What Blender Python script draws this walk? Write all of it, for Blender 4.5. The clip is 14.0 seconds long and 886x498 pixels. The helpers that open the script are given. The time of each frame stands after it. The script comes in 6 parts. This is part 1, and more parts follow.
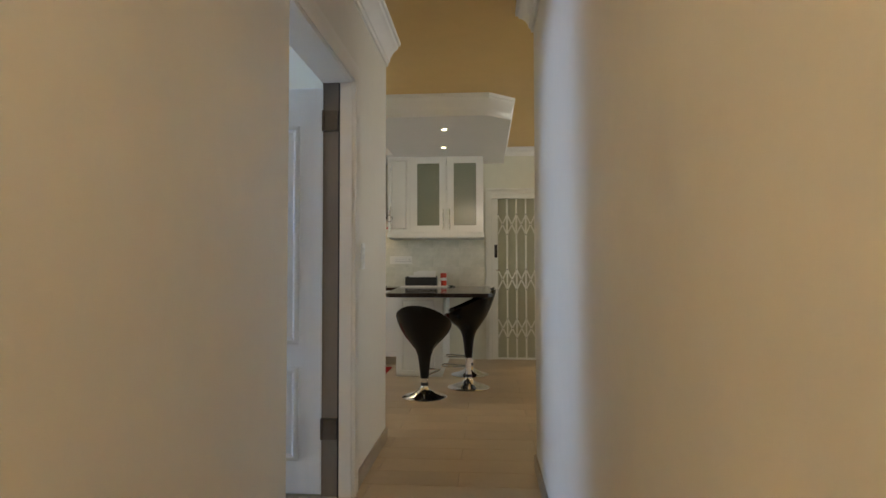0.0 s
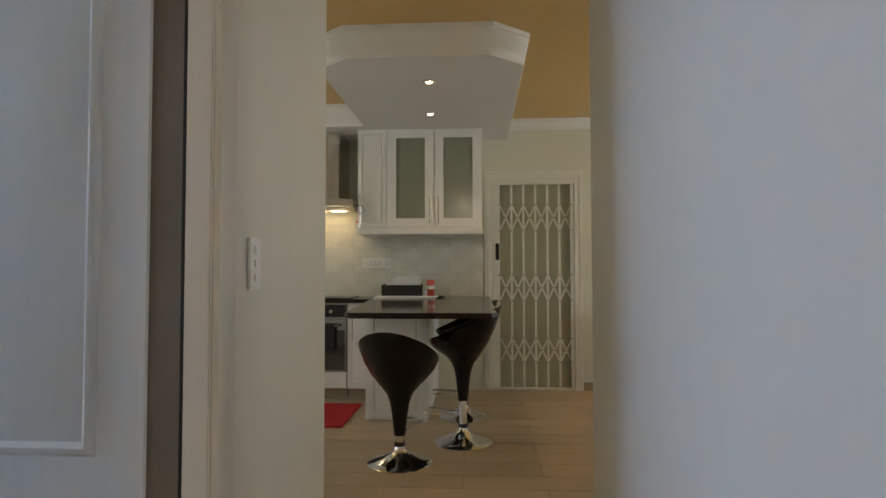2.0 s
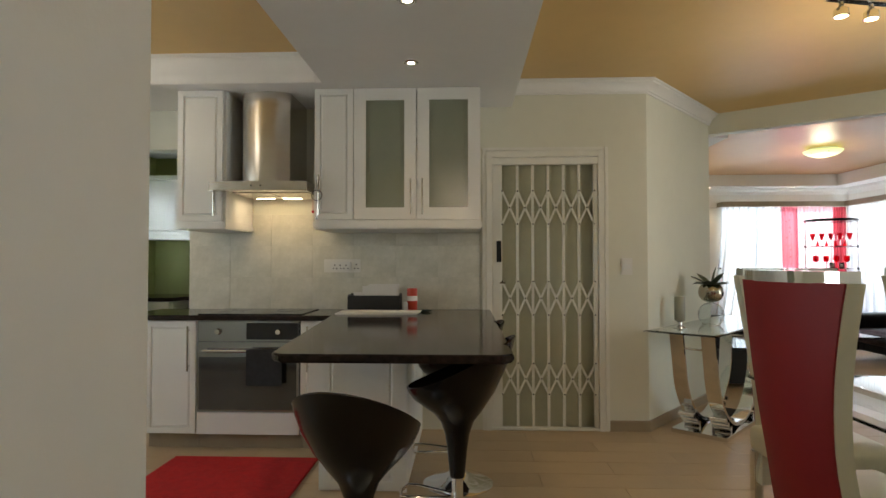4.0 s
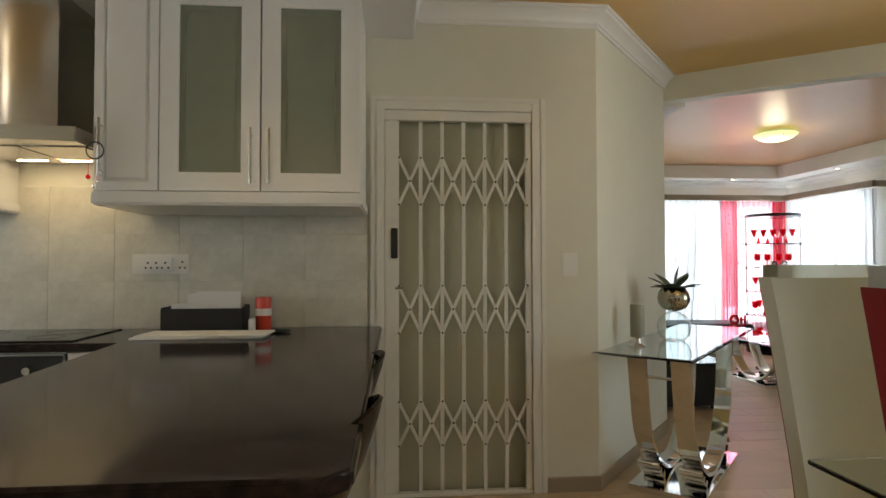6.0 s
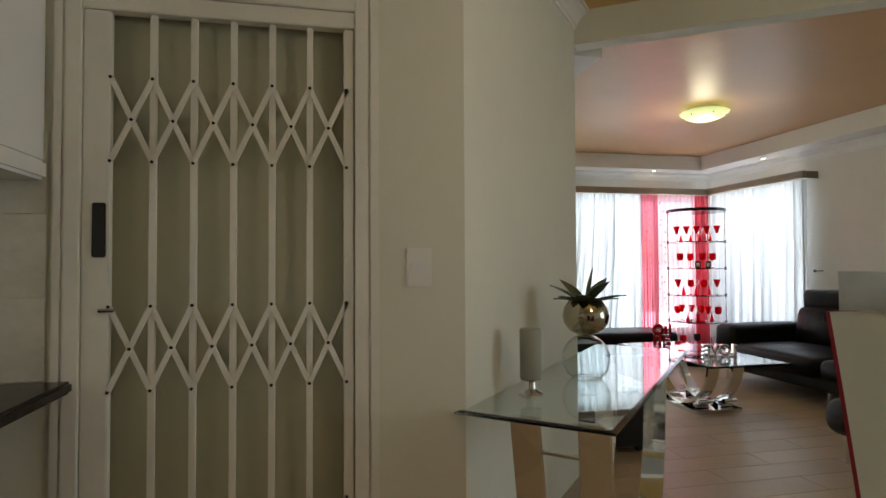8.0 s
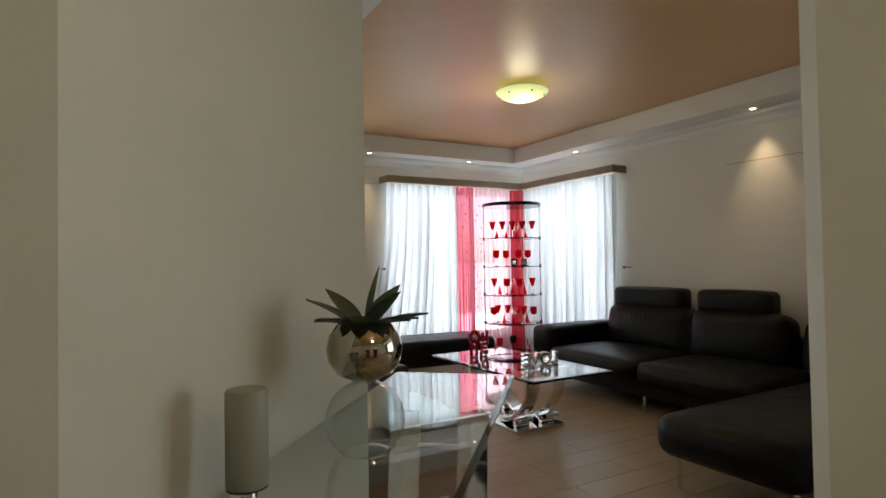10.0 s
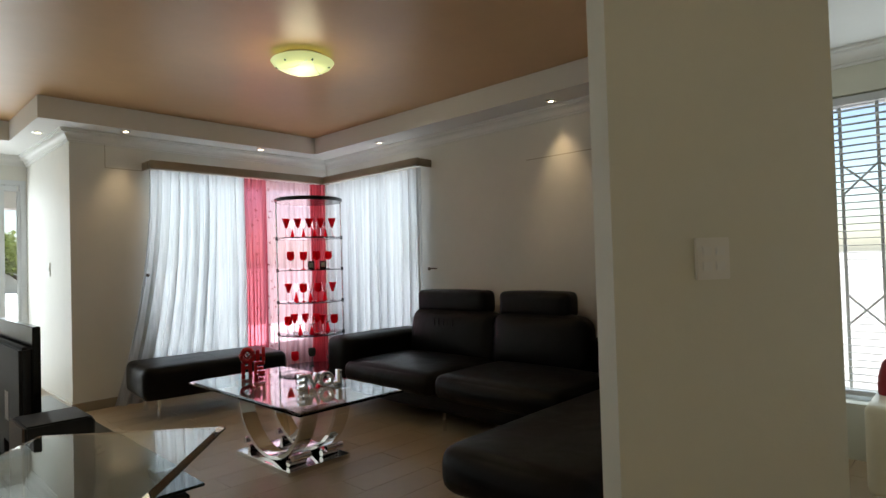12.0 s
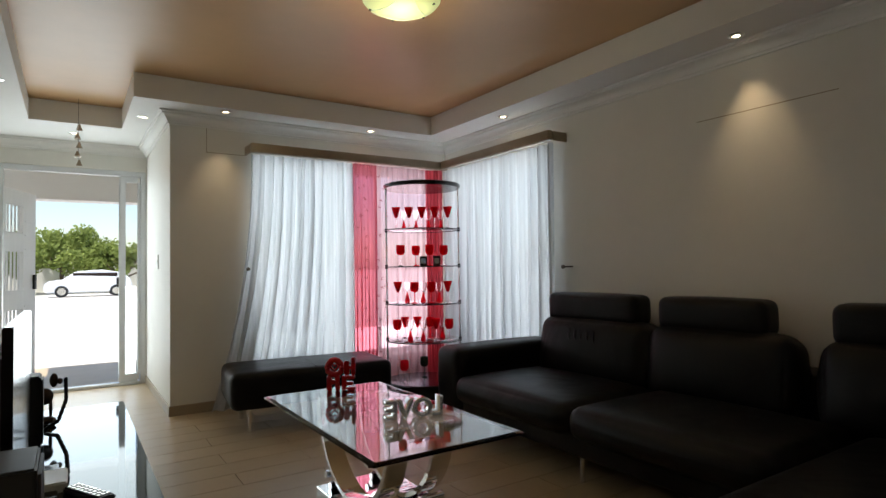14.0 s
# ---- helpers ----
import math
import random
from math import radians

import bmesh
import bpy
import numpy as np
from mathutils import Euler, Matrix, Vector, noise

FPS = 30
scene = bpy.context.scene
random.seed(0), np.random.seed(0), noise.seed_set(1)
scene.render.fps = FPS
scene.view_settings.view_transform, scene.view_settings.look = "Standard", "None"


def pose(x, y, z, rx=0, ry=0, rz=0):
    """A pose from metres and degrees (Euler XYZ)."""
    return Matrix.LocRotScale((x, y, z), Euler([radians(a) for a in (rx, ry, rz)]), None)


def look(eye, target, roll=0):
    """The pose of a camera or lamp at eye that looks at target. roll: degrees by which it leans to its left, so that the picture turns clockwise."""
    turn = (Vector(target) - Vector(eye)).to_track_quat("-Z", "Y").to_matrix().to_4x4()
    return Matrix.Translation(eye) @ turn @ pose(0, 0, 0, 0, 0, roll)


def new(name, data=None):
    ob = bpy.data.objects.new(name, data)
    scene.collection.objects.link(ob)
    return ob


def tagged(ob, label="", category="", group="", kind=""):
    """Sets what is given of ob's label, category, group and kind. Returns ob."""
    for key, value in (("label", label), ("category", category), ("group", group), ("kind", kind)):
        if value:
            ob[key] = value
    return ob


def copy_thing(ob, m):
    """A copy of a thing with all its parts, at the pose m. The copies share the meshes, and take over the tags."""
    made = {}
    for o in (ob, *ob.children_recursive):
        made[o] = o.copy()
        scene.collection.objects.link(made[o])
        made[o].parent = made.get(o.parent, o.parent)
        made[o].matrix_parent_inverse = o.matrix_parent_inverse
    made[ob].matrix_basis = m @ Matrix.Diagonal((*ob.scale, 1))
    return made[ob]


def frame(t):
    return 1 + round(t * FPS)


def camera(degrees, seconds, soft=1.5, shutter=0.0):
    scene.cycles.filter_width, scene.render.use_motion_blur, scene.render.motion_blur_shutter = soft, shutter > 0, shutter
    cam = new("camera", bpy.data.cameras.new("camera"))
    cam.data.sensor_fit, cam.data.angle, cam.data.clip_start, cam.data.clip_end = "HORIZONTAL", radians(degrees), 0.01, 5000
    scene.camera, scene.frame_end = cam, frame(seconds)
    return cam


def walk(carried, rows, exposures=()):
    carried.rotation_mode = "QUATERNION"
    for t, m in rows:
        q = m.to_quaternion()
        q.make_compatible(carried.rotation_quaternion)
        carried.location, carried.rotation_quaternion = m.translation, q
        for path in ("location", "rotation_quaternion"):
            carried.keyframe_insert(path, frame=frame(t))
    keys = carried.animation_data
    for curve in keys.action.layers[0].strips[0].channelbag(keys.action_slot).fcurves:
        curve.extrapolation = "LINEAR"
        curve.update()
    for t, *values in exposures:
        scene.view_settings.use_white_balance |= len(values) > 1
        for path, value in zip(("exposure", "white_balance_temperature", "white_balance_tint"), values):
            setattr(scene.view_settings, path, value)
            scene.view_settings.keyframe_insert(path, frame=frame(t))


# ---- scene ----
cam = camera(75.5, 14.0)
PATH = [
    (0, (0.332, -0.096, 1.108), (0.181, 1.897, 1.18), -0.1),
    (0.5, (0.343, 0.322, 1.137), (0.199, 2.316, 1.206), -0.1),
    (1, (0.292, 0.719, 1.165), (0.153, 2.713, 1.227), -0.1),
    (1.5, (0.276, 1.077, 1.149), (0.147, 3.071, 1.217), 0.0),
    (2, (0.273, 1.429, 1.164), (0.147, 3.424, 1.235), -0.1),
    (4.3, (0.196, 2.855, 1.25), (0.142, 4.853, 1.298), 0.0),
    (4.5, (0.213, 2.955, 1.236), (0.181, 4.954, 1.284), -0.0),
    (5, (0.289, 3.315, 1.239), (0.312, 5.314, 1.287), -0.1),
    (5.5, (0.359, 3.657, 1.223), (0.441, 5.655, 1.273), -0.0),
    (6, (0.45, 3.987, 1.227), (0.62, 5.98, 1.278), -0.1),
    (6.5, (0.607, 4.33, 1.231), (0.852, 6.314, 1.278), -0.1),
    (7, (0.729, 4.64, 1.229), (1.044, 6.614, 1.273), 0.0),
    (7.2, (0.807, 4.753, 1.23), (1.132, 6.725, 1.281), -0.1),
    (9.3, (1.419, 5.781, 1.229), (2.172, 7.633, 1.277), -0.7),
    (9.5, (1.472, 5.87, 1.218), (2.289, 7.695, 1.27), -0.9),
    (10, (1.63, 6.04, 1.226), (2.621, 7.776, 1.272), -1.0),
    (10.5, (1.799, 6.166, 1.202), (2.982, 7.777, 1.26), -1.2),
    (11, (1.924, 6.221, 1.206), (3.299, 7.673, 1.256), -1.5),
    (11.5, (2.135, 6.261, 1.202), (3.578, 7.645, 1.25), -1.7),
    (12, (2.318, 6.372, 1.208), (3.765, 7.752, 1.251), -1.7),
    (12.5, (2.556, 6.564, 1.203), (4.001, 7.946, 1.253), -1.6),
    (13, (2.731, 6.728, 1.184), (4.138, 8.147, 1.242), -1.5),
    (13.5, (2.897, 6.867, 1.178), (4.161, 8.416, 1.234), -1.3),
    (14, (2.991, 7.052, 1.15), (4.084, 8.725, 1.214), -0.9),
]
walk(cam, [(t, look(eye, target, roll)) for t, eye, target, roll in PATH],
     exposures=[(0.0, 2.0), (0.5, 2.05), (1.0, 1.95), (2.0, 1.78), (4.5, 1.8), (7.0, 1.56), (9.5, 1.15), (10.5, 1.18), (11.0, 1.18), (11.5, 1.0), (12.0, 0.79), (12.5, 0.69), (13.0, 0.78), (14.0, 0.58)])

# ---- world and daylight ----
SUN_EL, SUN_AZ = radians(62), radians(250)
world = bpy.data.worlds.new("daylight")
scene.world = world
world.use_nodes = True
wn = world.node_tree.nodes
sky = wn.new("ShaderNodeTexSky")
sky.sky_type, sky.sun_disc, sky.sun_elevation, sky.sun_rotation = "NISHITA", False, SUN_EL, SUN_AZ
wn["Background"].inputs["Strength"].default_value = 0.15
world.node_tree.links.new(sky.outputs[0], wn["Background"].inputs["Color"])


LAMPS = 0.43  # common level of all lamps against the sun


def lamp(name, kind, m, energy, color=(1, 1, 1), **kw):
    d = bpy.data.lights.new(name, kind)
    d.energy, d.color = energy if kind == "SUN" else energy * LAMPS, color
    if kind == "AREA":
        d.shape, d.size, d.size_y = "RECTANGLE", kw["size"], kw["size_y"]
    elif kind == "SUN":
        d.angle = kw["angle"]
    else:
        d.shadow_soft_size = kw.get("soft", 0.03)
        if kind == "SPOT":
            d.spot_size, d.spot_blend = radians(kw["spot"]), kw.get("blend", 0.6)
    ob = new(name, d)
    ob.matrix_world = m
    return ob


away = Vector((math.sin(SUN_AZ) * math.cos(SUN_EL), math.cos(SUN_AZ) * math.cos(SUN_EL), math.sin(SUN_EL)))
lamp("sun", "SUN", look(away * 20, (0, 0, 0)), 5.0, (1.0, 0.95, 0.87), angle=radians(0.5))
DAY = (0.84, 0.95, 1.0)
# sky light standing in the window and door openings
lamp("daylight_front_window", "AREA", look((5.17, 12.17, 1.25), (5.17, 8.0, 0.9)), 46, DAY, size=1.8, size_y=1.9)
lamp("daylight_side_window", "AREA", look((6.44, 11.13, 1.25), (3.0, 11.0, 0.9)), 35, DAY, size=1.5, size_y=1.9)
lamp("daylight_front_door", "AREA", look((2.92, 13.78, 1.1), (2.92, 9.0, 0.8)), 44, DAY, size=1.3, size_y=2.0)
lamp("daylight_dining_window", "AREA", look((6.36, 5.63, 1.25), (1.5, 5.6, 1.0)), 36, DAY, size=2.9, size_y=1.9)
lamp("daylight_scullery_window", "AREA", look((-3.44, 8.42, 1.55), (-2.2, 7.2, 1.0)), 22, DAY, size=0.42, size_y=0.95)
# fill light for the kitchen, from a window added out of view
lamp("fill_kitchen_left", "AREA", look((-3.74, 5.0, 1.5), (-0.5, 5.4, 1.1)), 9, DAY, size=1.5, size_y=1.1)
lamp("daylight_bedroom_window", "AREA", look((-3.72, 2.5, 1.5), (-0.3, 2.1, 1.2)), 39, (0.36, 0.56, 1.0), size=1.5, size_y=1.15)
WARM = (1.0, 0.73, 0.42)

# ---- materials ----
def material(name, color, rough=0.6, metal=0.0, vary=0.06, scale=6.0, bump=0.0, bump_scale=60.0, coat=0.0,
             second=None, random_amount=0.0, stretch=(1, 1, 1), rough_vary=0.0, sheen=0.0):
    m = bpy.data.materials.new(name)
    m.use_nodes = True
    nt = m.node_tree
    N, L = nt.nodes, nt.links
    b = N["Principled BSDF"]
    b.inputs["Roughness"].default_value, b.inputs["Metallic"].default_value = rough, metal
    b.inputs["Coat Weight"].default_value = coat
    b.inputs["Coat Roughness"].default_value = 0.08
    if sheen:
        b.inputs["Sheen Weight"].default_value = sheen
    tc = N.new("ShaderNodeTexCoord")
    mp = N.new("ShaderNodeMapping")
    mp.inputs["Scale"].default_value = stretch
    L.new(tc.outputs["Object"], mp.inputs["Vector"])
    n1 = N.new("ShaderNodeTexNoise")
    n1.inputs["Scale"].default_value, n1.inputs["Detail"].default_value = scale, 6.0
    L.new(mp.outputs[0], n1.inputs["Vector"])
    n2 = N.new("ShaderNodeTexNoise")
    n2.inputs["Scale"].default_value, n2.inputs["Detail"].default_value = scale * 9, 3.0
    L.new(mp.outputs[0], n2.inputs["Vector"])
    add = N.new("ShaderNodeMath")
    add.operation = "MULTIPLY_ADD"
    add.inputs[1].default_value = 0.35
    L.new(n2.outputs["Fac"], add.inputs[0])
    L.new(n1.outputs["Fac"], add.inputs[2])
    ramp = N.new("ShaderNodeMix")
    ramp.data_type = "RGBA"
    c2 = second or tuple(max(0.0, c * (1 - vary * 2.2)) for c in color)
    ramp.inputs[6].default_value = (*color, 1)
    ramp.inputs[7].default_value = (*c2, 1)
    sub = N.new("ShaderNodeMapRange")
    sub.inputs["From Min"].default_value, sub.inputs["From Max"].default_value = 0.45, 0.95
    L.new(add.outputs[0], sub.inputs["Value"])
    L.new(sub.outputs[0], ramp.inputs[0])
    out = ramp.outputs[2]
    if random_amount:
        oi = N.new("ShaderNodeObjectInfo")
        hsv = N.new("ShaderNodeHueSaturation")
        mr = N.new("ShaderNodeMapRange")
        mr.inputs["To Min"].default_value, mr.inputs["To Max"].default_value = 1 - random_amount, 1 + random_amount
        L.new(oi.outputs["Random"], mr.inputs["Value"])
        L.new(mr.outputs[0], hsv.inputs["Value"])
        L.new(out, hsv.inputs["Color"])
        out = hsv.outputs[0]
    L.new(out, b.inputs["Base Color"])
    if rough_vary:
        rr = N.new("ShaderNodeMapRange")
        rr.inputs["To Min"].default_value, rr.inputs["To Max"].default_value = max(0.02, rough - rough_vary), rough + rough_vary
        L.new(n1.outputs["Fac"], rr.inputs["Value"])
        L.new(rr.outputs[0], b.inputs["Roughness"])
    if bump:
        n3 = N.new("ShaderNodeTexNoise")
        n3.inputs["Scale"].default_value, n3.inputs["Detail"].default_value = bump_scale, 4.0
        L.new(mp.outputs[0], n3.inputs["Vector"])
        bp = N.new("ShaderNodeBump")
        bp.inputs["Strength"].default_value, bp.inputs["Distance"].default_value = bump, 0.004
        L.new(n3.outputs["Fac"], bp.inputs["Height"])
        L.new(bp.outputs[0], b.inputs["Normal"])
    return m


def glow(name, color, strength):
    m = material(name, color, 0.4, vary=0.0)
    b = m.node_tree.nodes["Principled BSDF"]
    b.inputs["Emission Color"].default_value, b.inputs["Emission Strength"].default_value = (*color, 1), strength
    return m


def glass(name, color=(1, 1, 1), rough=0.0, ior=1.45):
    m = material(name, color, rough, vary=0.0)
    b = m.node_tree.nodes["Principled BSDF"]
    b.inputs["Transmission Weight"].default_value, b.inputs["IOR"].default_value = 1.0, ior
    return m


def thin_glass(name, gloss):
    """A blown shell too thin to bend the view: clear, with gloss at its rim."""
    m = bpy.data.materials.new(name)
    m.use_nodes = True
    N, L = m.node_tree.nodes, m.node_tree.links
    N.remove(N["Principled BSDF"])
    fr, pw, g, t, mix = N.new("ShaderNodeLayerWeight"), N.new("ShaderNodeMath"), N.new("ShaderNodeBsdfGlossy"), N.new("ShaderNodeBsdfTransparent"), N.new("ShaderNodeMixShader")
    fr.inputs["Blend"].default_value, g.inputs["Roughness"].default_value = 0.5, 0.02
    pw.operation = "POWER"
    pw.inputs[1].default_value = gloss
    L.new(fr.outputs["Facing"], pw.inputs[0])
    t.inputs["Color"].default_value = (0.95, 0.97, 0.97, 1)
    L.new(pw.outputs[0], mix.inputs[0]); L.new(t.outputs[0], mix.inputs[1]); L.new(g.outputs[0], mix.inputs[2])
    L.new(mix.outputs[0], N["Material Output"].inputs["Surface"])
    return m


def sheer(name, color, through_amount, see, vary=0.05, stretch=(6, 6, 0.4)):
    """Thin cloth: scatters, passes light on, and lets some through straight."""
    m = bpy.data.materials.new(name)
    m.use_nodes = True
    N, L = m.node_tree.nodes, m.node_tree.links
    N.remove(N["Principled BSDF"])
    tc, mp, nz = N.new("ShaderNodeTexCoord"), N.new("ShaderNodeMapping"), N.new("ShaderNodeTexNoise")
    mp.inputs["Scale"].default_value = stretch
    nz.inputs["Scale"].default_value, nz.inputs["Detail"].default_value = 3.0, 5.0
    L.new(tc.outputs["Object"], mp.inputs["Vector"])
    L.new(mp.outputs[0], nz.inputs["Vector"])
    mix = N.new("ShaderNodeMix")
    mix.data_type = "RGBA"
    mix.inputs[6].default_value, mix.inputs[7].default_value = (*color, 1), (*(c * (1 - vary * 3) for c in color), 1)
    L.new(nz.outputs["Fac"], mix.inputs[0])
    d, t, s = N.new("ShaderNodeBsdfDiffuse"), N.new("ShaderNodeBsdfTranslucent"), N.new("ShaderNodeBsdfTransparent")
    L.new(mix.outputs[2], d.inputs["Color"])
    L.new(mix.outputs[2], t.inputs["Color"])
    L.new(mix.outputs[2], s.inputs["Color"])
    a, c = N.new("ShaderNodeMixShader"), N.new("ShaderNodeMixShader")
    a.inputs[0].default_value, c.inputs[0].default_value = through_amount, see
    L.new(d.outputs[0], a.inputs[1]); L.new(t.outputs[0], a.inputs[2])
    L.new(a.outputs[0], c.inputs[1]); L.new(s.outputs[0], c.inputs[2])
    L.new(c.outputs[0], N["Material Output"].inputs["Surface"])
    return m


M_WALL = material("cream_plaster", (0.72, 0.715, 0.605), 0.65, vary=0.035, scale=1.3, bump=0.12, bump_scale=90)
M_HALL = material("hall_plaster", (0.74, 0.70, 0.60), 0.55, vary=0.035, scale=1.3, bump=0.1, bump_scale=90)
M_LWALL = material("white_plaster", (0.78, 0.76, 0.70), 0.6, vary=0.03, scale=1.3, bump=0.12, bump_scale=90)
M_OCHRE = material("ochre_ceiling_paint", (0.71, 0.475, 0.18), 0.42, vary=0.05, scale=0.9, bump=0.05, bump_scale=60)
M_BRONZE = material("satin_copper_ceiling_paint", (0.70, 0.43, 0.21), 0.40, vary=0.05, scale=0.9, bump=0.05, bump_scale=60)
M_WHITE = material("white_ceiling_paint", (0.80, 0.79, 0.76), 0.6, vary=0.02, scale=1.5, bump=0.06, bump_scale=80)
M_CORNICE = material("white_cornice", (0.82, 0.81, 0.78), 0.5, vary=0.025, scale=4)
M_TILE = material("beige_floor_tile", (0.50, 0.375, 0.23), 0.38, vary=0.1, scale=2.2, bump=0.06, bump_scale=25, second=(0.43, 0.325, 0.20), random_amount=0.06, rough_vary=0.07)
M_GROUT = material("grout", (0.30, 0.23, 0.15), 0.9, vary=0.1, scale=30)
M_SKIRT = material("tile_skirting", (0.36, 0.29, 0.20), 0.4, vary=0.08, scale=5)
M_GREEN = material("lime_green_plaster", (0.45, 0.49, 0.21), 0.6, vary=0.04, scale=2, bump=0.1, bump_scale=80)
M_WTILE = material("marbled_wall_tile", (0.74, 0.72, 0.63), 0.30, vary=0.1, scale=4.5, second=(0.52, 0.515, 0.43), random_amount=0.008)
M_WGROUT = material("wall_tile_grout", (0.66, 0.645, 0.56), 0.8, vary=0.05)
M_GLOSSWHITE = material("white_lacquer", (0.80, 0.80, 0.77), 0.32, vary=0.02, scale=3, coat=0.15)
M_GRANITE = material("black_granite", (0.018, 0.014, 0.013), 0.10, vary=0.4, scale=40, second=(0.05, 0.035, 0.03))
M_GRANITE.node_tree.nodes["Principled BSDF"].inputs["IOR"].default_value = 1.36
M_CHROME = material("chrome", (0.82, 0.82, 0.82), 0.06, 1.0, vary=0.02, rough_vary=0.03)
M_STEEL = material("brushed_steel", (0.62, 0.59, 0.54), 0.22, 1.0, vary=0.06, scale=6, stretch=(1, 1, 30), bump=0.03, bump_scale=40)
M_BLACKPL = material("gloss_black_plastic", (0.006, 0.0055, 0.006), 0.18, vary=0.1, scale=5)
M_BLACKPL.node_tree.nodes["Principled BSDF"].inputs["Specular IOR Level"].default_value = 0.32
M_LEATHER = material("black_leather", (0.006, 0.005, 0.005), 0.42, vary=0.25, scale=7, bump=0.25, bump_scale=170, rough_vary=0.08)
M_LEATHER.node_tree.nodes["Principled BSDF"].inputs["Specular IOR Level"].default_value = 0.21
def creases(m, scale, strength, distance):
    """Soft creases laid over a material's fine grain."""
    N, L = m.node_tree.nodes, m.node_tree.links
    tc, nz, bp = N.new("ShaderNodeTexCoord"), N.new("ShaderNodeTexNoise"), N.new("ShaderNodeBump")
    nz.inputs["Scale"].default_value, nz.inputs["Detail"].default_value, nz.inputs["Distortion"].default_value = scale, 2.0, 0.5
    bp.inputs["Strength"].default_value, bp.inputs["Distance"].default_value = strength, distance
    b = N["Principled BSDF"]
    old = b.inputs["Normal"].links[0].from_socket
    L.new(tc.outputs["Object"], nz.inputs["Vector"]); L.new(nz.outputs["Fac"], bp.inputs["Height"])
    L.new(old, bp.inputs["Normal"]); L.new(bp.outputs[0], b.inputs["Normal"])


creases(M_LEATHER, 4.0, 0.35, 0.03)
M_CREAMLEA = material("cream_leatherette", (0.74, 0.70, 0.54), 0.4, vary=0.04, scale=4, bump=0.1, bump_scale=120)
M_REDLEA = material("red_leatherette", (0.29, 0.006, 0.010), 0.50, vary=0.06, scale=4, bump=0.12, bump_scale=120)
M_RED = material("red_rug_pile", (0.50, 0.008, 0.010), 0.95, vary=0.15, scale=30, bump=0.9, bump_scale=220)
M_GLASS = glass("clear_glass")
M_TABLEGLASS = glass("tabletop_glass", (0.90, 0.97, 0.95))
M_FROST = material("frosted_glass", (0.25, 0.27, 0.205), 0.18, vary=0.04, scale=3)

M_BRASS = material("antique_brass_pelmet", (0.40, 0.34, 0.26), 0.30, 0.75, vary=0.1, scale=5)
M_MIRRORGOLD = material("gold_mirror_ceramic", (0.46, 0.425, 0.34), 0.07, 1.0, vary=0.05)
M_LEAF = material("succulent_leaf", (0.05, 0.07, 0.042), 0.42, vary=0.3, scale=9, second=(0.10, 0.13, 0.07))
M_BLACK = material("matt_black", (0.012, 0.012, 0.013), 0.5, vary=0.2, scale=8)
M_ALU = material("white_aluminium", (0.72, 0.74, 0.76), 0.35, 0.1, vary=0.02)
M_GATE = material("white_painted_steel", (0.78, 0.77, 0.70), 0.4, vary=0.03, scale=12)
M_DOORPAINT = material("white_door_paint", (0.78, 0.79, 0.79), 0.4, vary=0.025, scale=3, bump=0.04, bump_scale=60, stretch=(8, 8, 1))
M_PLATE = material("white_plastic", (0.80, 0.79, 0.74), 0.35, vary=0.02)
M_PAVE = material("pale_paving", (0.62, 0.60, 0.56), 0.85, vary=0.1, scale=1.5, bump=0.3, bump_scale=40)
# upright streaks in the curtain colours imitate shade and density of overlapping folds
M_CURTAIN = sheer("white_sheer_cloth", (0.895, 0.91, 0.935), 0.465, 0.08, vary=0.17, stretch=(14, 14, 0.2))
M_REDSHEER = sheer("red_organza", (0.97, 0.27, 0.35), 0.55, 0.54, vary=0.2, stretch=(10, 10, 0.3))
M_REDTAIL = sheer("bright_red_organza", (1.0, 0.20, 0.25), 0.6, 0.62, vary=0.12, stretch=(10, 10, 0.3))
M_SLAT = sheer("blind_slat", (0.88, 0.88, 0.86), 0.5, 0.0)
M_PINKSHEER = sheer("pale_pink_organza", (0.95, 0.62, 0.68), 0.55, 0.48, vary=0.14, stretch=(10, 10, 0.3))
M_REDGLASS = sheer("red_glass", (0.98, 0.035, 0.07), 0.55, 0.45)
M_OVENSTEEL = material("dark_steel", (0.40, 0.42, 0.45), 0.16, 1.0, vary=0.05, scale=5)
M_OVENGLASS = material("oven_glass", (0.13, 0.135, 0.15), 0.07, 0.75, vary=0.1)
M_GRANITE.node_tree.nodes["Principled BSDF"].inputs["Specular IOR Level"].default_value = 0.22
M_BULB = glow("lit_bulb", (1.0, 0.80, 0.52), 7.0)

# ---- builders ----
def box(bm, x0, x1, y0, y1, z0, z1, m=None):
    vs = [bm.verts.new((x, y, z)) for z in (z0, z1) for x, y in ((x0, y0), (x1, y0), (x1, y1), (x0, y1))]
    for f in ((3, 2, 1, 0), (4, 5, 6, 7), (0, 1, 5, 4), (1, 2, 6, 5), (2, 3, 7, 6), (3, 0, 4, 7)):
        bm.faces.new([vs[i] for i in f])
    if m:
        bmesh.ops.transform(bm, matrix=m, verts=vs)
    return vs


def bevelled(bm, width=0.004, segments=2):
    bmesh.ops.recalc_face_normals(bm, faces=bm.faces)
    bm.normal_update()
    edges = [e for e in bm.edges if len(e.link_faces) == 2 and e.calc_face_angle(0) > 0.5]
    bmesh.ops.bevel(bm, geom=edges, offset=width, segments=segments, affect="EDGES", clamp_overlap=True)
    return bm


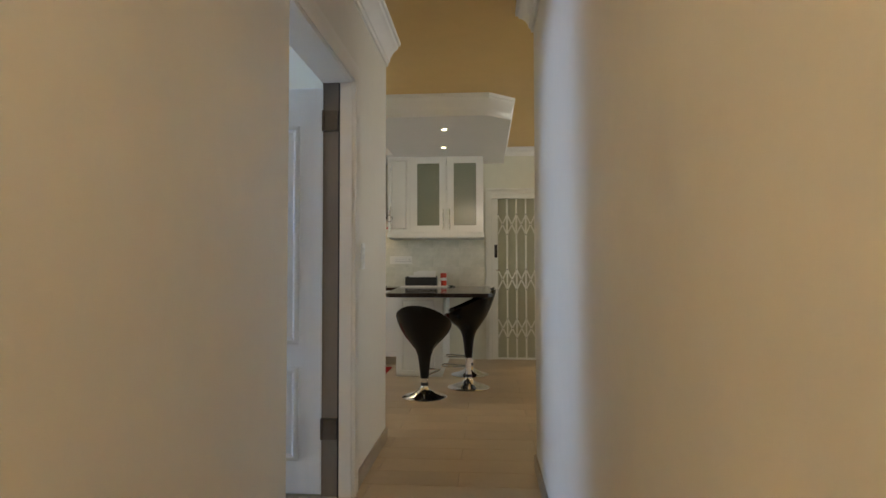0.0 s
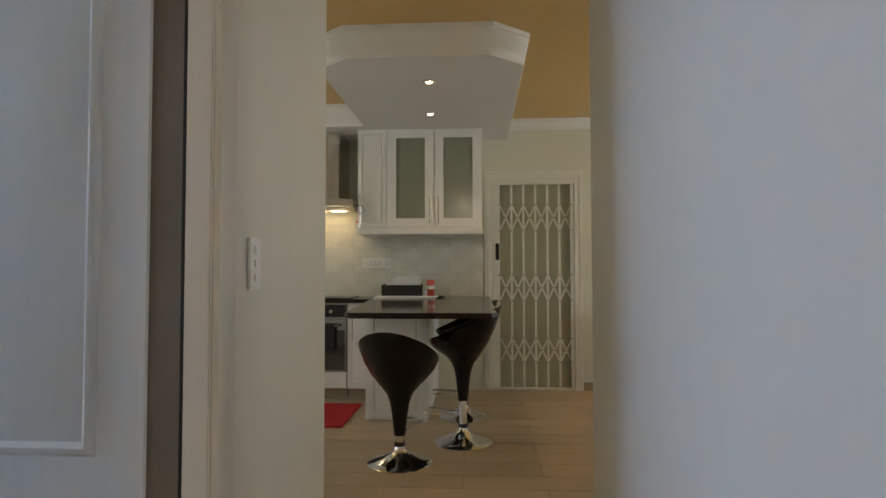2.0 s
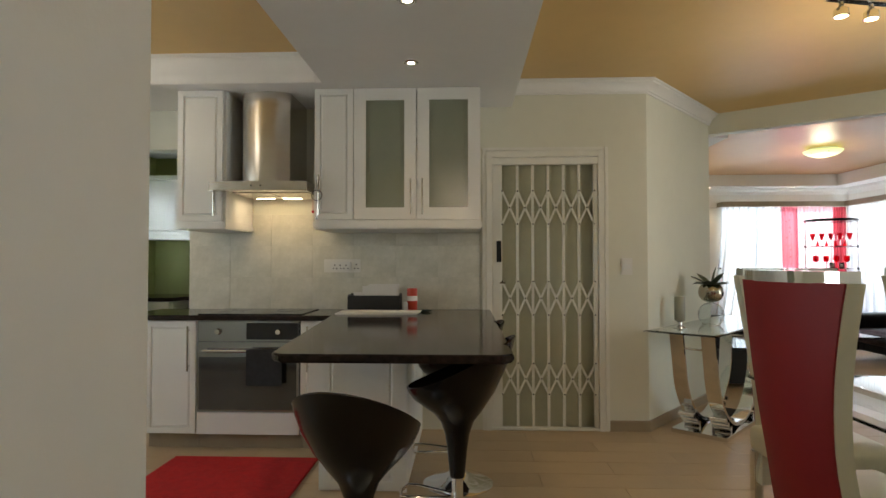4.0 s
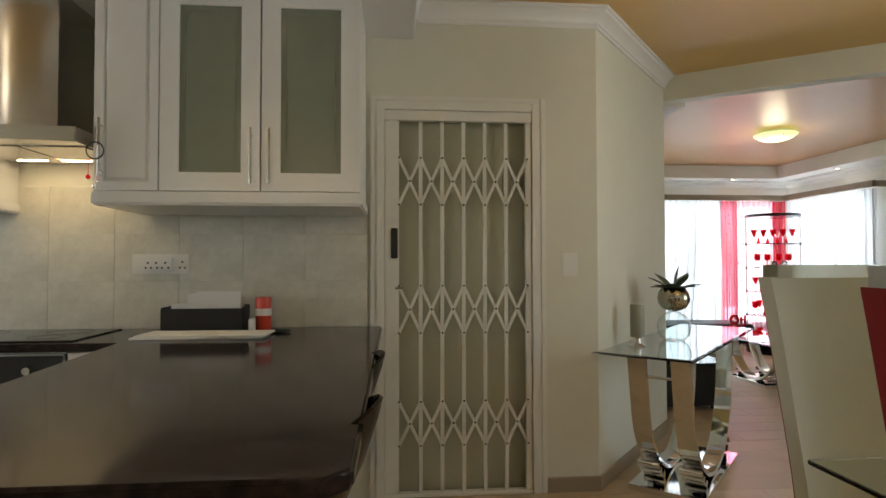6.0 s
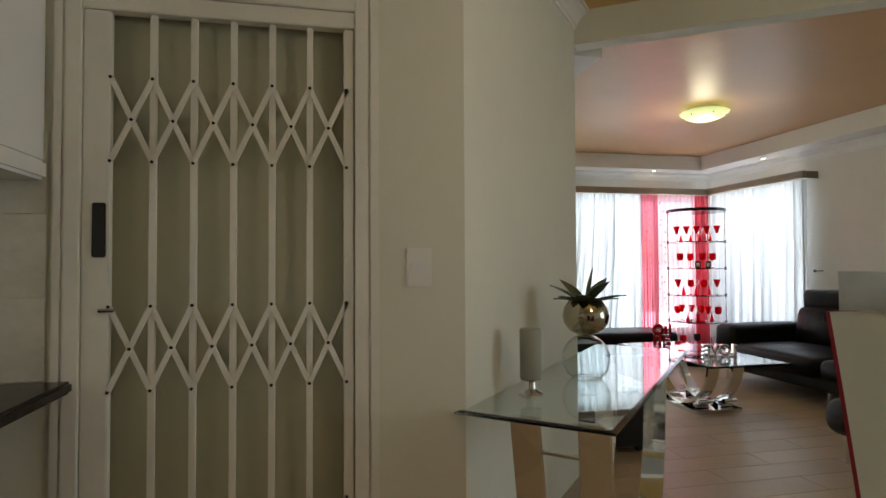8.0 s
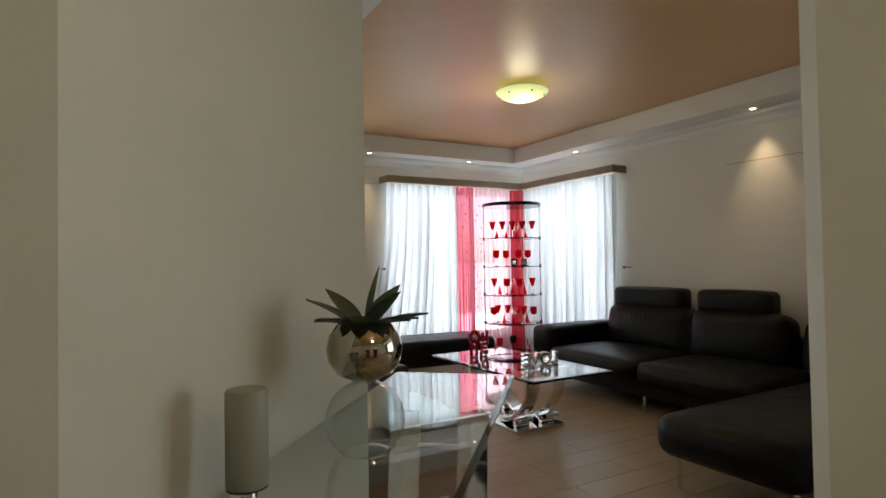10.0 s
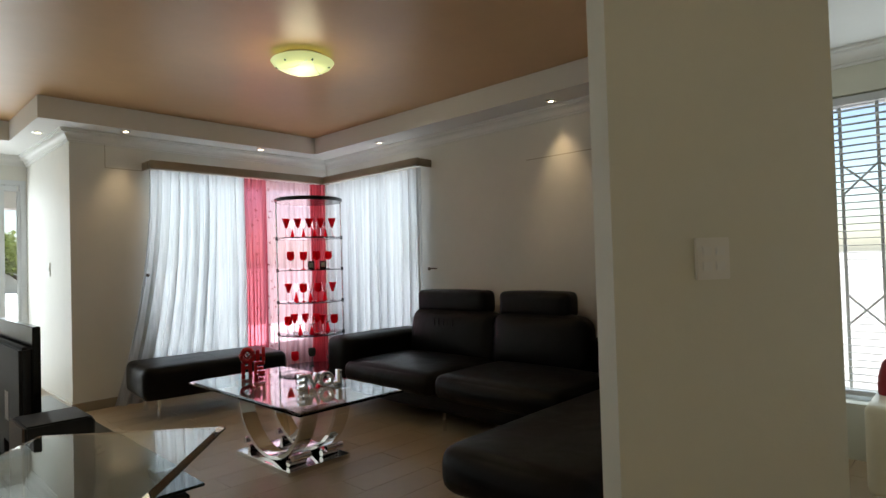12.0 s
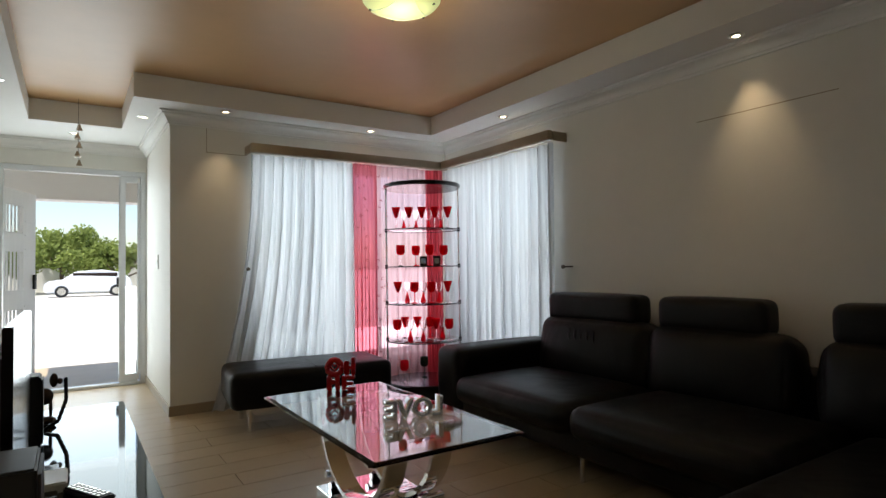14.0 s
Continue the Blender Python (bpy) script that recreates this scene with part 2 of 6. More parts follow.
def prism(bm, outline, z0, z1):
    """An upright prism over an anticlockwise outline."""
    lo = [bm.verts.new((x, y, z0)) for x, y in outline]
    hi = [bm.verts.new((x, y, z1)) for x, y in outline]
    n = len(outline)
    bm.faces.new(lo[::-1])
    bm.faces.new(hi)
    for i in range(n):
        bm.faces.new((lo[i], lo[(i + 1) % n], hi[(i + 1) % n], hi[i]))
    return bm


def lathe(bm, profile, n=24, m=None):
    """Turns (radius, height) pairs about z."""
    rings = []
    for r, z in profile:
        if r < 1e-5:
            rings.append([bm.verts.new((0, 0, z))])
        else:
            rings.append([bm.verts.new((r * math.cos(2 * math.pi * i / n), r * math.sin(2 * math.pi * i / n), z)) for i in range(n)])
    for a, b in zip(rings, rings[1:]):
        for i in range(n):
            j = (i + 1) % n
            if len(a) == 1 and len(b) == 1:
                continue
            if len(a) == 1:
                bm.faces.new((a[0], b[j], b[i]))
            elif len(b) == 1:
                bm.faces.new((a[i], a[j], b[0]))
            else:
                bm.faces.new((a[i], a[j], b[j], b[i]))
    if m:
        bmesh.ops.transform(bm, matrix=m, verts=[v for r in rings for v in r])
    return bm


def rod(bm, a, b, r, n=10):
    a, b = Vector(a), Vector(b)
    d = b - a
    m = Matrix.Translation(a) @ d.to_track_quat("Z", "Y").to_matrix().to_4x4()
    return lathe(bm, [(0, 0), (r, 0), (r, d.length), (0, d.length)], n, m)


def tube(bm, pts, r, n=10, closed=False):
    pts = [Vector(p) for p in pts]
    rings = []
    k = len(pts)
    for i, p in enumerate(pts):
        a = pts[(i - 1) % k] if closed or i else p
        b = pts[(i + 1) % k] if closed or i < k - 1 else p
        q = (b - a).to_track_quat("Z", "Y").to_matrix()
        rr = r[i] if isinstance(r, (list, tuple)) else r
        rings.append([bm.verts.new(p + q @ Vector((rr * math.cos(2 * math.pi * j / n), rr * math.sin(2 * math.pi * j / n), 0))) for j in range(n)])
    for i in range(k if closed else k - 1):
        a, b = rings[i], rings[(i + 1) % k]
        for j in range(n):
            bm.faces.new((a[j], a[(j + 1) % n], b[(j + 1) % n], b[j]))
    if not closed:
        bm.faces.new(rings[0][::-1])
        bm.faces.new(rings[-1])
    return bm


def mesh_of(name, bm, mat, smooth=None):
    bmesh.ops.recalc_face_normals(bm, faces=bm.faces)
    me = bpy.data.meshes.new(name)
    bm.to_mesh(me)
    bm.free()
    for m in (mat if isinstance(mat, (list, tuple)) else [mat]):
        me.materials.append(m)
    if smooth:
        me.shade_smooth()
        me.set_sharp_from_angle(angle=radians(smooth))
    return me


# where the part of the house being built has its origin
HOUSE, WING = pose(0, 0, 0), pose(-0.08, -0.17, 0)
ORIGIN = HOUSE


def thing(name, label, category, m=None, group=""):
    e = new(name)
    e.empty_display_size = 0.1
    e.matrix_world = ORIGIN @ m if m else ORIGIN
    return tagged(e, label, category, group)


def part(name, bm, mat, parent, label="", smooth=None, m=None):
    ob = new(name, mesh_of(name, bm, mat, smooth))
    ob.parent = parent
    if m:
        ob.matrix_basis = m
    return tagged(ob, label) if label else ob


def single(name, bm, mat, label, category, smooth=None, group="", kind="", m=None):
    ob = new(name, mesh_of(name, bm, mat, smooth))
    ob.matrix_world = ORIGIN @ m if m else ORIGIN
    return tagged(ob, label, category, group, kind)


def boxpart(name, dims, mat, parent, label="", bevel=0.003):
    bm = bmesh.new()
    box(bm, *dims)
    if bevel:
        bevelled(bm, bevel)
    return part(name, bm, mat, parent, label, smooth=40)


def structure(name, bm, mat, label="", category="", smooth=None, parent=None):
    ob = new(name, mesh_of(name, bm, mat, smooth))
    if parent:
        ob.parent = parent
        return ob
    ob.matrix_world = ORIGIN
    return tagged(ob, label, category, "", "structure")


def line_frame(p0, p1):
    """x runs along the line from p0 to p1, y to its left."""
    d = Vector((p1[0] - p0[0], p1[1] - p0[1], 0))
    return Matrix.Translation((p0[0], p0[1], 0)) @ Matrix.Rotation(math.atan2(d.y, d.x), 4, "Z"), d.length


def wall(name, p0, p1, thick, z1, mat, openings=(), z0=0.0, label="", category="wall"):
    """A wall to the left of the line p0-p1, with openings (s0, s1, z0, z1) through it."""
    m, length = line_frame(p0, p1)
    bm = bmesh.new()
    s = 0.0
    for a, b, lo, hi in sorted(openings):
        if a > s + 1e-4:
            box(bm, s, a, 0, thick, z0, z1)
        if lo > z0 + 1e-4:
            box(bm, a, b, 0, thick, z0, lo)
        if hi < z1 - 1e-4:
            box(bm, a, b, 0, thick, hi, z1)
        s = b
    if s < length - 1e-4:
        box(bm, s, length, 0, thick, z0, z1)
    bmesh.ops.transform(bm, matrix=m, verts=bm.verts)
    return structure(name, bm, mat, label or "painted plaster wall of the house", category)


def sweep(bm, pts, profile, closed=False):
    """Sweeps (out, up) pairs along a level line of (x, y, z), mitred; out is to the left of the way."""
    n = len(pts)
    rings = []
    for i in range(n):
        p = Vector(pts[i])
        d0 = (p - Vector(pts[i - 1])).normalized() if closed or i else None
        d1 = (Vector(pts[(i + 1) % n]) - p).normalized() if closed or i < n - 1 else None
        d0, d1 = d0 or d1, d1 or d0
        l0, l1 = Vector((-d0.y, d0.x, 0)), Vector((-d1.y, d1.x, 0))
        mid = (l0 + l1).normalized()
        mid /= max(0.3, mid.dot(l0))
        rings.append([bm.verts.new(p + mid * o + Vector((0, 0, u))) for o, u in profile])
    k = len(profile)
    for i in range(n if closed else n - 1):
        a, b = rings[i], rings[(i + 1) % n]
        for j in range(k):
            bm.faces.new((a[j], b[j], b[(j + 1) % k], a[(j + 1) % k]))
    if not closed:
        bm.faces.new(rings[0])
        bm.faces.new(rings[-1][::-1])
    return bm


CORNICE = [(0, 0), (0, -0.10), (0.012, -0.10), (0.014, -0.085), (0.022, -0.082), (0.026, -0.066), (0.036, -0.052), (0.052, -0.036), (0.068, -0.028), (0.072, -0.016), (0.084, -0.014), (0.086, 0)]
BIGCORNICE = [(o * 1.15, u * 1.55) for o, u in CORNICE]
SKIRT = [(0, 0), (0.012, 0), (0.012, 0.075), (0.009, 0.08), (0, 0.08)]

# ---- plan ----
CEIL, LOW = 2.62, 2.43          # kitchen ceiling and dropped ceiling
LIV, RING = 2.62, 2.44          # living room ceiling and the drop round it
GY = 7.03                       # wall with the security gate
HL, HR = -0.33, 0.606           # hall walls
A, W = (1.557, GY), (2.45, 8.07)      # slanting wall
PL = (3.81, 7.137)
PR = (4.423, 6.704)
BX, BY = 6.32, 12.08            # living room's outer walls
EX, EY = 3.665, 13.73            # entrance: side wall and door wall

# walls
wall("wall_hall_left", (HL, -1.6), (HL, 3.64), 0.15, 2.7, M_HALL, [(3.365, 4.30, 0.0, 2.06)], label="warm cream plaster wall of the hall with a doorway")
wall("wall_hall_right", (HR + 0.12, -1.6), (HR + 0.12, 3.15), 0.12, 2.7, M_HALL, label="warm cream plaster wall of the hall")
wall("wall_hall_end", (HR + 0.12, -1.6), (HL - 0.12, -1.6), -0.12, 2.7, M_HALL, label="warm cream plaster end wall of the hall")
wall("wall_kitchen_front", (HL - 0.15, 3.52), (-3.7, 3.52), -0.12, 2.7, M_WALL, label="cream plaster wall between kitchen and bedroom")
# the opening in the kitchen's left wall is added to let fill light in
wall("wall_kitchen_left", (-3.7, 3.52), (-3.7, GY + 0.15), 0.12, 2.7, M_WALL, [(0.6, 2.2, 0.95, 2.1)], label="cream plaster side wall of the kitchen")
wall("wall_kitchen_back", (-3.7, GY), (1.557, GY), 0.15, 2.7, M_WALL, [(1.05, 1.78, 0.0, 2.13), (4.10, 4.89, 0.0, 2.04)], label="cream plaster wall with scullery opening and gated doorway")
wall("wall_slanting", A, W, 0.15, 2.7, M_WALL, label="cream plaster slanting wall beside the glass console table")
wall("wall_pillar", PL, PR, 0.11, 2.7, M_WALL, label="cream plaster wall pier with a switch plate")
wall("wall_dining_front", (BX, 3.03), (HR + 0.12, 3.03), -0.12, 2.7, M_WALL, label="cream plaster wall of the dining area")
wall("wall_dining_right", (BX, 3.03), (BX, 7.19), -0.2, 2.7, M_WALL, [(1.03, 4.15, 0.32, 2.10)], label="cream plaster wall with the dining window")
wall("wall_living_front", (BX, 7.19), (4.27, 7.19), -0.14, 2.7, M_LWALL, label="white plaster wall behind the leather sofa")
wall("wall_living_right", (BX, 7.33), (BX, BY + 0.2), -0.2, 2.7, M_LWALL, [(3.16, 4.55, 0.30, 2.12)], label="white plaster wall with the side window")
wall("wall_living_back", (EX + 0.12, BY), (BX, BY), 0.2, 2.7, M_LWALL, [(0.55, 2.45, 0.30, 2.12)], label="white plaster wall with the front window")
wall("wall_entrance_side", (EX, BY), (EX, EY + 0.2), -0.12, 2.7, M_LWALL, label="white plaster side wall of the entrance")
wall("wall_entrance_front", (1.97, EY), (EX, EY), 0.2, 2.7, M_LWALL, [(0.45, 1.69, 0.0, 2.19)], label="white plaster wall over the sliding front door")
wall("wall_living_left", (1.97, 8.13), (1.97, EY + 0.2), 0.12, 2.7, M_LWALL, label="white plaster wall behind the television")
wall("wall_living_return", (W[0] - 0.05, W[1] + 0.06), (1.97, 8.19), 0.12, 2.7, M_LWALL, label="white plaster return wall of the living room")
# scullery and bedroom beyond the openings
wall("wall_scullery_left", (-3.35, GY + 0.15), (-3.35, 9.12), 0.12, 2.5, M_GREEN, [(1.02, 1.46, 1.08, 2.06)], label="lime green plaster wall with the scullery window")
wall("wall_scullery_right", (-1.2, GY + 0.15), (-1.2, 9.12), -0.12, 2.5, M_GREEN, label="lime green plaster wall of the scullery")
wall("wall_scullery_back", (-3.47, 9.12), (-1.08, 9.12), 0.12, 2.5, M_GREEN, label="lime green plaster back wall of the scullery")
wall("wall_bedroom_left", (-3.7, -0.5), (-3.7, 3.52), 0.12, 2.7, M_LWALL, [(2.2, 3.8, 0.9, 2.1)], label="pale plaster wall of the bedroom with a window")
wall("wall_bedroom_front", (-3.82, -0.5), (HL - 0.15, -0.5), -0.12, 2.7, M_LWALL, label="pale plaster wall of the bedroom")
# floor slab under the tiles
bm = bmesh.new(); box(bm, -4.0, 6.7, -1.9, EY + 0.2, -0.12, -0.006)
FLOOR = structure("floor", bm, M_GROUT, "floor of large beige tiles in running bond", "floor")

# ceilings
bm = bmesh.new()
prism(bm, [(-3.82, -1.72), (6.6, -1.72), (6.6, 6.83), PR, PL, W, A, (A[0], GY + .15), (-3.82, GY + 0.15)], CEIL, 2.72)
structure("ceiling_kitchen", bm, M_OCHRE, "ochre painted kitchen and hall ceiling", "ceiling")
bm = bmesh.new()
prism(bm, [W, PL, PR, (6.6, 6.83), (6.6, BY + 0.2), (EX, BY + .2), (EX, EY + .2), (1.82, EY + 0.2), (1.82, 8.03)], LIV + 0.004, 2.72)
structure("ceiling_living", bm, M_BRONZE, "satin copper painted living room ceiling", "ceiling")
bm = bmesh.new(); box(bm, -3.6, -1.0, GY + 0.15, 9.24, 2.45, 2.5)
structure("ceiling_scullery", bm, M_WHITE, "white scullery ceiling", "ceiling")
# beam over the wide opening
bm = bmesh.new()
m, n = line_frame(W, PL)
box(bm, 0, n, 0, 0.11, RING - 0.004, LIV + 0.05, m)
structure("beam", bm, M_WALL, "cream plaster beam over the living room opening", "beam")

# dropped ceiling over the breakfast counter, with its moulded edge
DROP = [(-0.733, GY), (-0.733, 4.96), (-0.52, 4.79), (0.345, 4.79), (0.545, 4.96), (0.545, GY)]
DROPCORNICE = [(o * 0.55, u * 1.88) for o, u in CORNICE]
bm = bmesh.new()
prism(bm, DROP, LOW, CEIL)
structure("ceiling_drop_counter", bm, M_WHITE, "white dropped ceiling over the breakfast counter", "ceiling")
bm = bmesh.new()
sweep(bm, [(x, y, CEIL - 0.001) for x, y in DROP[::-1]], DROPCORNICE)
structure("cornice_drop", bm, M_CORNICE, "white moulded cornice round the dropped ceiling", "cornice", smooth=40)
bm = bmesh.new(); box(bm, -3.7, -0.733, 6.39, GY, LOW, CEIL)
structure("ceiling_drop_wall", bm, M_WHITE, "white dropped ceiling over the wall cabinets", "ceiling")
bm = bmesh.new()
sweep(bm, [(-0.785, 6.389, CEIL - 0.001), (-3.7, 6.389, CEIL - 0.001)], DROPCORNICE)
structure("cornice_drop_wall", bm, M_CORNICE, "white moulded cornice over the wall cabinets", "cornice", smooth=40)

# drop round the living room
bm = bmesh.new()
prism(bm, [(BX, 7.33), (BX, BY), (EX + 0.12, BY), (EX, BY), (EX, BY - 0.32), (BX - 0.37, BY - 0.32), (BX - 0.37, 7.33)], RING, LIV)
structure("ceiling_drop_living", bm, M_WHITE, "white dropped ceiling edge with downlights", "ceiling")
bm = bmesh.new()
prism(bm, [(EX, BY - 0.32), (EX, EY), (1.97, EY), (1.97, 8.23), (2.70, 8.23), (2.70, 12.88), (3.38, 12.88), (3.38, BY - 0.32)], RING, LIV)
structure("ceiling_drop_entrance", bm, M_WHITE, "white dropped ceiling edge of the entrance", "ceiling")

# cornices along walls
def cornice(name, pts, z, prof, label="white moulded plaster cornice"):
    bm = bmesh.new()
    sweep(bm, [(x, y, z - 0.001) for x, y in pts], prof)
    return structure(name, bm, M_CORNICE, label, "cornice", smooth=40)


cornice("cornice_hall_left", [(HL, 3.64), (HL, -1.6)], CEIL, BIGCORNICE)
cornice("cornice_kitchen_front", [(-3.7, 3.64), (HL, 3.64)], CEIL, BIGCORNICE)
cornice("cornice_hall_right", [(HR, -1.6), (HR, 3.15), (BX - 1.3, 3.15)], CEIL, BIGCORNICE)
cornice("cornice_gate_wall", [(*W,), (*A,), (0.575, GY)], CEIL, CORNICE)
bm = bmesh.new(); box(bm, BX - 1.3, BX, 3.15, 7.19, 2.36, CEIL)
structure("ceiling_drop_dining", bm, M_WHITE, "white dropped ceiling along the dining window", "ceiling")
cornice("cornice_dining", [(BX, 3.15), (BX, 7.19)], 2.36, CORNICE)
cornice("cornice_living", [(BX, 7.33), (BX, BY), (EX, BY), (EX, EY), (1.97, EY)], RING, CORNICE)


def skirting(name, pts):
    bm = bmesh.new()
    sweep(bm, [(x, y, 0.0) for x, y in pts], SKIRT)
    return structure(name, bm, M_SKIRT, "beige tile skirting along the wall", "skirting")


skirting("baseboard_gate_wall", [(*W,), (*A,), (1.245, GY)])
skirting("baseboard_hall_left", [(-3.7, 3.64), (HL, 3.64), (HL, 2.80)])
skirting("baseboard_hall_left_near", [(HL, 1.70), (HL, -1.6)])
skirting("baseboard_hall_right", [(HR, -1.6), (HR, 3.15), (BX, 3.15)])
skirting("baseboard_pillar", [(PR[0], PR[1]), PL])
skirting("baseboard_living", [(BX, 7.33), (BX, BY), (EX, BY), (EX, EY)])

# ground outside
bm = bmesh.new()
bmesh.ops.create_grid(bm, x_segments=8, y_segments=8, size=400)
bmesh.ops.translate(bm, verts=bm.verts, vec=(0, 0, -0.13))
structure("ground", bm, M_PAVE, "sunlit pale paving round the house", "ground")
bm = bmesh.new(); box(bm, -4.6, 6.54, -2.4, 14.5, 2.74, 2.85)
structure("roof", bm, M_WHITE, "flat roof slab closing the house", "roof")


# ---- shared makers ----
def raised_door(w, h, t=0.02, rail=0.055, depth=0.010):
    """A cabinet door in x and z, its face towards -y, with a sunk border and a raised field."""
    bm = bmesh.new()
    box(bm, 0, w, 0, t, 0, h)
    bmesh.ops.recalc_face_normals(bm, faces=bm.faces)
    bm.normal_update()
    front = min(bm.faces, key=lambda f: f.calc_center_median().y)
    for inset, push in ((rail, 0.0), (0.010, depth), (0.016, -depth * 0.8)):
        bmesh.ops.inset_region(bm, faces=[front], thickness=inset, depth=0.0)
        if push:
            bmesh.ops.translate(bm, verts=list(front.verts), vec=(0, push, 0))
    return bm


def framed_door(w, h, t=0.02, rail=0.06):
    """A door frame in x and z round an open field."""
    bm = bmesh.new()
    for d in ((0, rail, 0, t, 0, h), (w - rail, w, 0, t, 0, h), (rail, w - rail, 0, t, 0, rail), (rail, w - rail, 0, t, h - rail, h)):
        box(bm, *d)
    return bm


def bar_handle(bm, x, z0, z1, y, r=0.006, out=0.03):
    rod(bm, (x, y - out, z0), (x, y - out, z1), r, 8)
    for z in (z0 + 0.03, z1 - 0.03):
        rod(bm, (x, y, z), (x, y - out, z), r * 0.8, 6)
    return bm


def cushion(bm, x0, x1, y0, y1, z0, z1, r=0.05, seg=4, puff=0.0, m=None):
    """A padded block with round edges; puff swells its faces."""
    h = Vector((x1 - x0, y1 - y0, z1 - z0)) / 2
    c = Vector((x0 + x1, y0 + y1, z0 + z1)) / 2
    r = min(r, min(h) * 0.98)

    def samples(k):
        edge = [-h[k] + r * (1 - math.cos(math.pi / 2 * q / seg)) for q in range(seg + 1)]
        mid = [(-h[k] + r) + (2 * h[k] - 2 * r) * q / 6 for q in range(1, 6)]
        return edge + mid + [-v for v in edge[::-1]]

    ax = [samples(k) for k in range(3)]
    made = {}

    def vert(p):
        key = tuple(round(v, 6) for v in p)
        if key not in made:
            p = Vector(p)
            q = Vector([max(-h[k] + r, min(h[k] - r, p[k])) for k in range(3)])
            d = p - q
            out = q + d.normalized() * r if d.length > 1e-9 else p
            u = [p[k] / h[k] for k in range(3)]
            f = [math.cos(math.pi / 2 * v) for v in u]
            out += Vector((puff * u[0] * f[1] * f[2], puff * u[1] * f[0] * f[2], puff * u[2] * f[0] * f[1]))
            made[key] = bm.verts.new(out + c)
        return made[key]

    for k in range(3):
        a, b = [q for q in range(3) if q != k]
        for side in (-h[k], h[k]):
            for i in range(len(ax[a]) - 1):
                for j in range(len(ax[b]) - 1):
                    quad = []
                    for s, t in ((i, j), (i + 1, j), (i + 1, j + 1), (i, j + 1)):
                        p = [0.0, 0.0, 0.0]
                        p[k], p[a], p[b] = side, ax[a][s], ax[b][t]
                        quad.append(vert(p))
                    if len(set(quad)) == 4:
                        bm.faces.new(quad)
    if m:
        bmesh.ops.transform(bm, matrix=m, verts=bm.verts)
    return bm


# ---- hall: doorway and open door ----
DJ0, DJ1, DH = 1.765, 2.70, 2.06
d1 = thing("door_1", "open white panelled door with an arched top panel", "door", pose(HL - 0.15, DJ1 - 0.012, 0, 0, 0, 180))
tagged(d1, kind="structure")
LW, LH = 0.87, 2.02
bm = bmesh.new(); box(bm, 0, LW, -0.04, 0, 0.01, LH); bevelled(bm, 0.003)
leaf = part("leaf", bm, M_DOORPAINT, d1, smooth=40)


def door_panel(x0, x1, z0, z1, arch):
    bm = bmesh.new()
    n = 14
    def outline(grow):
        pts = [(x0 - grow, z0 - grow), (x1 + grow, z0 - grow)]
        for i in range(n + 1):
            u = i / n
            pts.append((x1 + grow - u * (x1 - x0 + 2 * grow), z1 + grow + arch * (0.5 - 0.5 * math.cos(2 * math.pi * u)) ** 1.5))
        return pts
    rings = [[bm.verts.new((x, y, z)) for x, z in outline(g)] for g, y in ((0.030, -0.0005), (0.020, 0.010), (0.008, 0.012), (-0.004, -0.0004), (-0.018, 0.002), (-0.045, 0.009))]
    for a, b in zip(rings, rings[1:]):
        for i in range(len(a)):
            j = (i + 1) % len(a)
            bm.faces.new((a[i], a[j], b[j], b[i]))
    bm.faces.new(rings[-1])
    return bm


for x0, x1, z0, z1, arch in ((0.145, 0.725, 0.77, 1.80, 0.07), (0.145, 0.725, 0.20, 0.60, 0.0)):
    part("panel", door_panel(x0, x1, z0, z1, arch), M_DOORPAINT, leaf, smooth=50)
bm = bmesh.new(); rod(bm, (LW - 0.06, 0.05, 1.02), (LW - 0.18, 0.05, 1.02), 0.009); rod(bm, (LW - 0.06, 0, 1.02), (LW - 0.06, 0.055, 1.02), 0.011)
box(bm, LW - 0.08, LW - 0.04, 0, 0.006, 0.94, 1.10)
part("door_handle", bm, M_STEEL, leaf, "brushed steel lever handle", smooth=40)
M_HINGE = material("dark_hinge_metal", (0.16, 0.13, 0.10), 0.4, 0.8, vary=0.1)
for z in (0.28, 1.80):
    bm = bmesh.new(); box(bm, -0.078, 0.0, -0.008, 0.0145, z, z + 0.1); rod(bm, (-0.006, 0.016, z), (-0.006, 0.016, z + 0.1), 0.007)
    part("hinge", bm, M_HINGE, d1, "dark bronze butt hinge", smooth=40)
# frame and architraves
M_TRIM = material("cream_trim_paint", (0.74, 0.70, 0.61), 0.45, vary=0.03, scale=2)
rebate, lining = bmesh.new(), bmesh.new()
for s in (0, 1):
    y0 = DJ1 if s else DJ0
    box(lining, HL - 0.062, HL + (0.002 if s else -0.004), y0 - (0.02 if s else 0.0), y0 + (0.0 if s else 0.02), 0, DH)
    box(rebate, HL - 0.152, HL - 0.069, y0 - (0.006 if s else 0.0), y0 + (0.0 if s else 0.006), 0, DH)
box(lining, HL - 0.152, HL + 0.002, DJ0 + 0.02, DJ1 - 0.02, DH - 0.02, DH)
# black strip put in as the shade of the open hinge gap
structure("shade_door_gap", (lambda b: (box(b, HL - 0.069, HL - 0.0625, DJ1 - 0.018, DJ1, 0, DH - 0.02), b)[1])(bmesh.new()), M_BLACK, "black strip standing for the shaded gap in the door lining", "trim")
structure("door_frame_1", bevelled(lining, 0.004), M_TRIM, "cream painted door lining", "door frame", smooth=40)
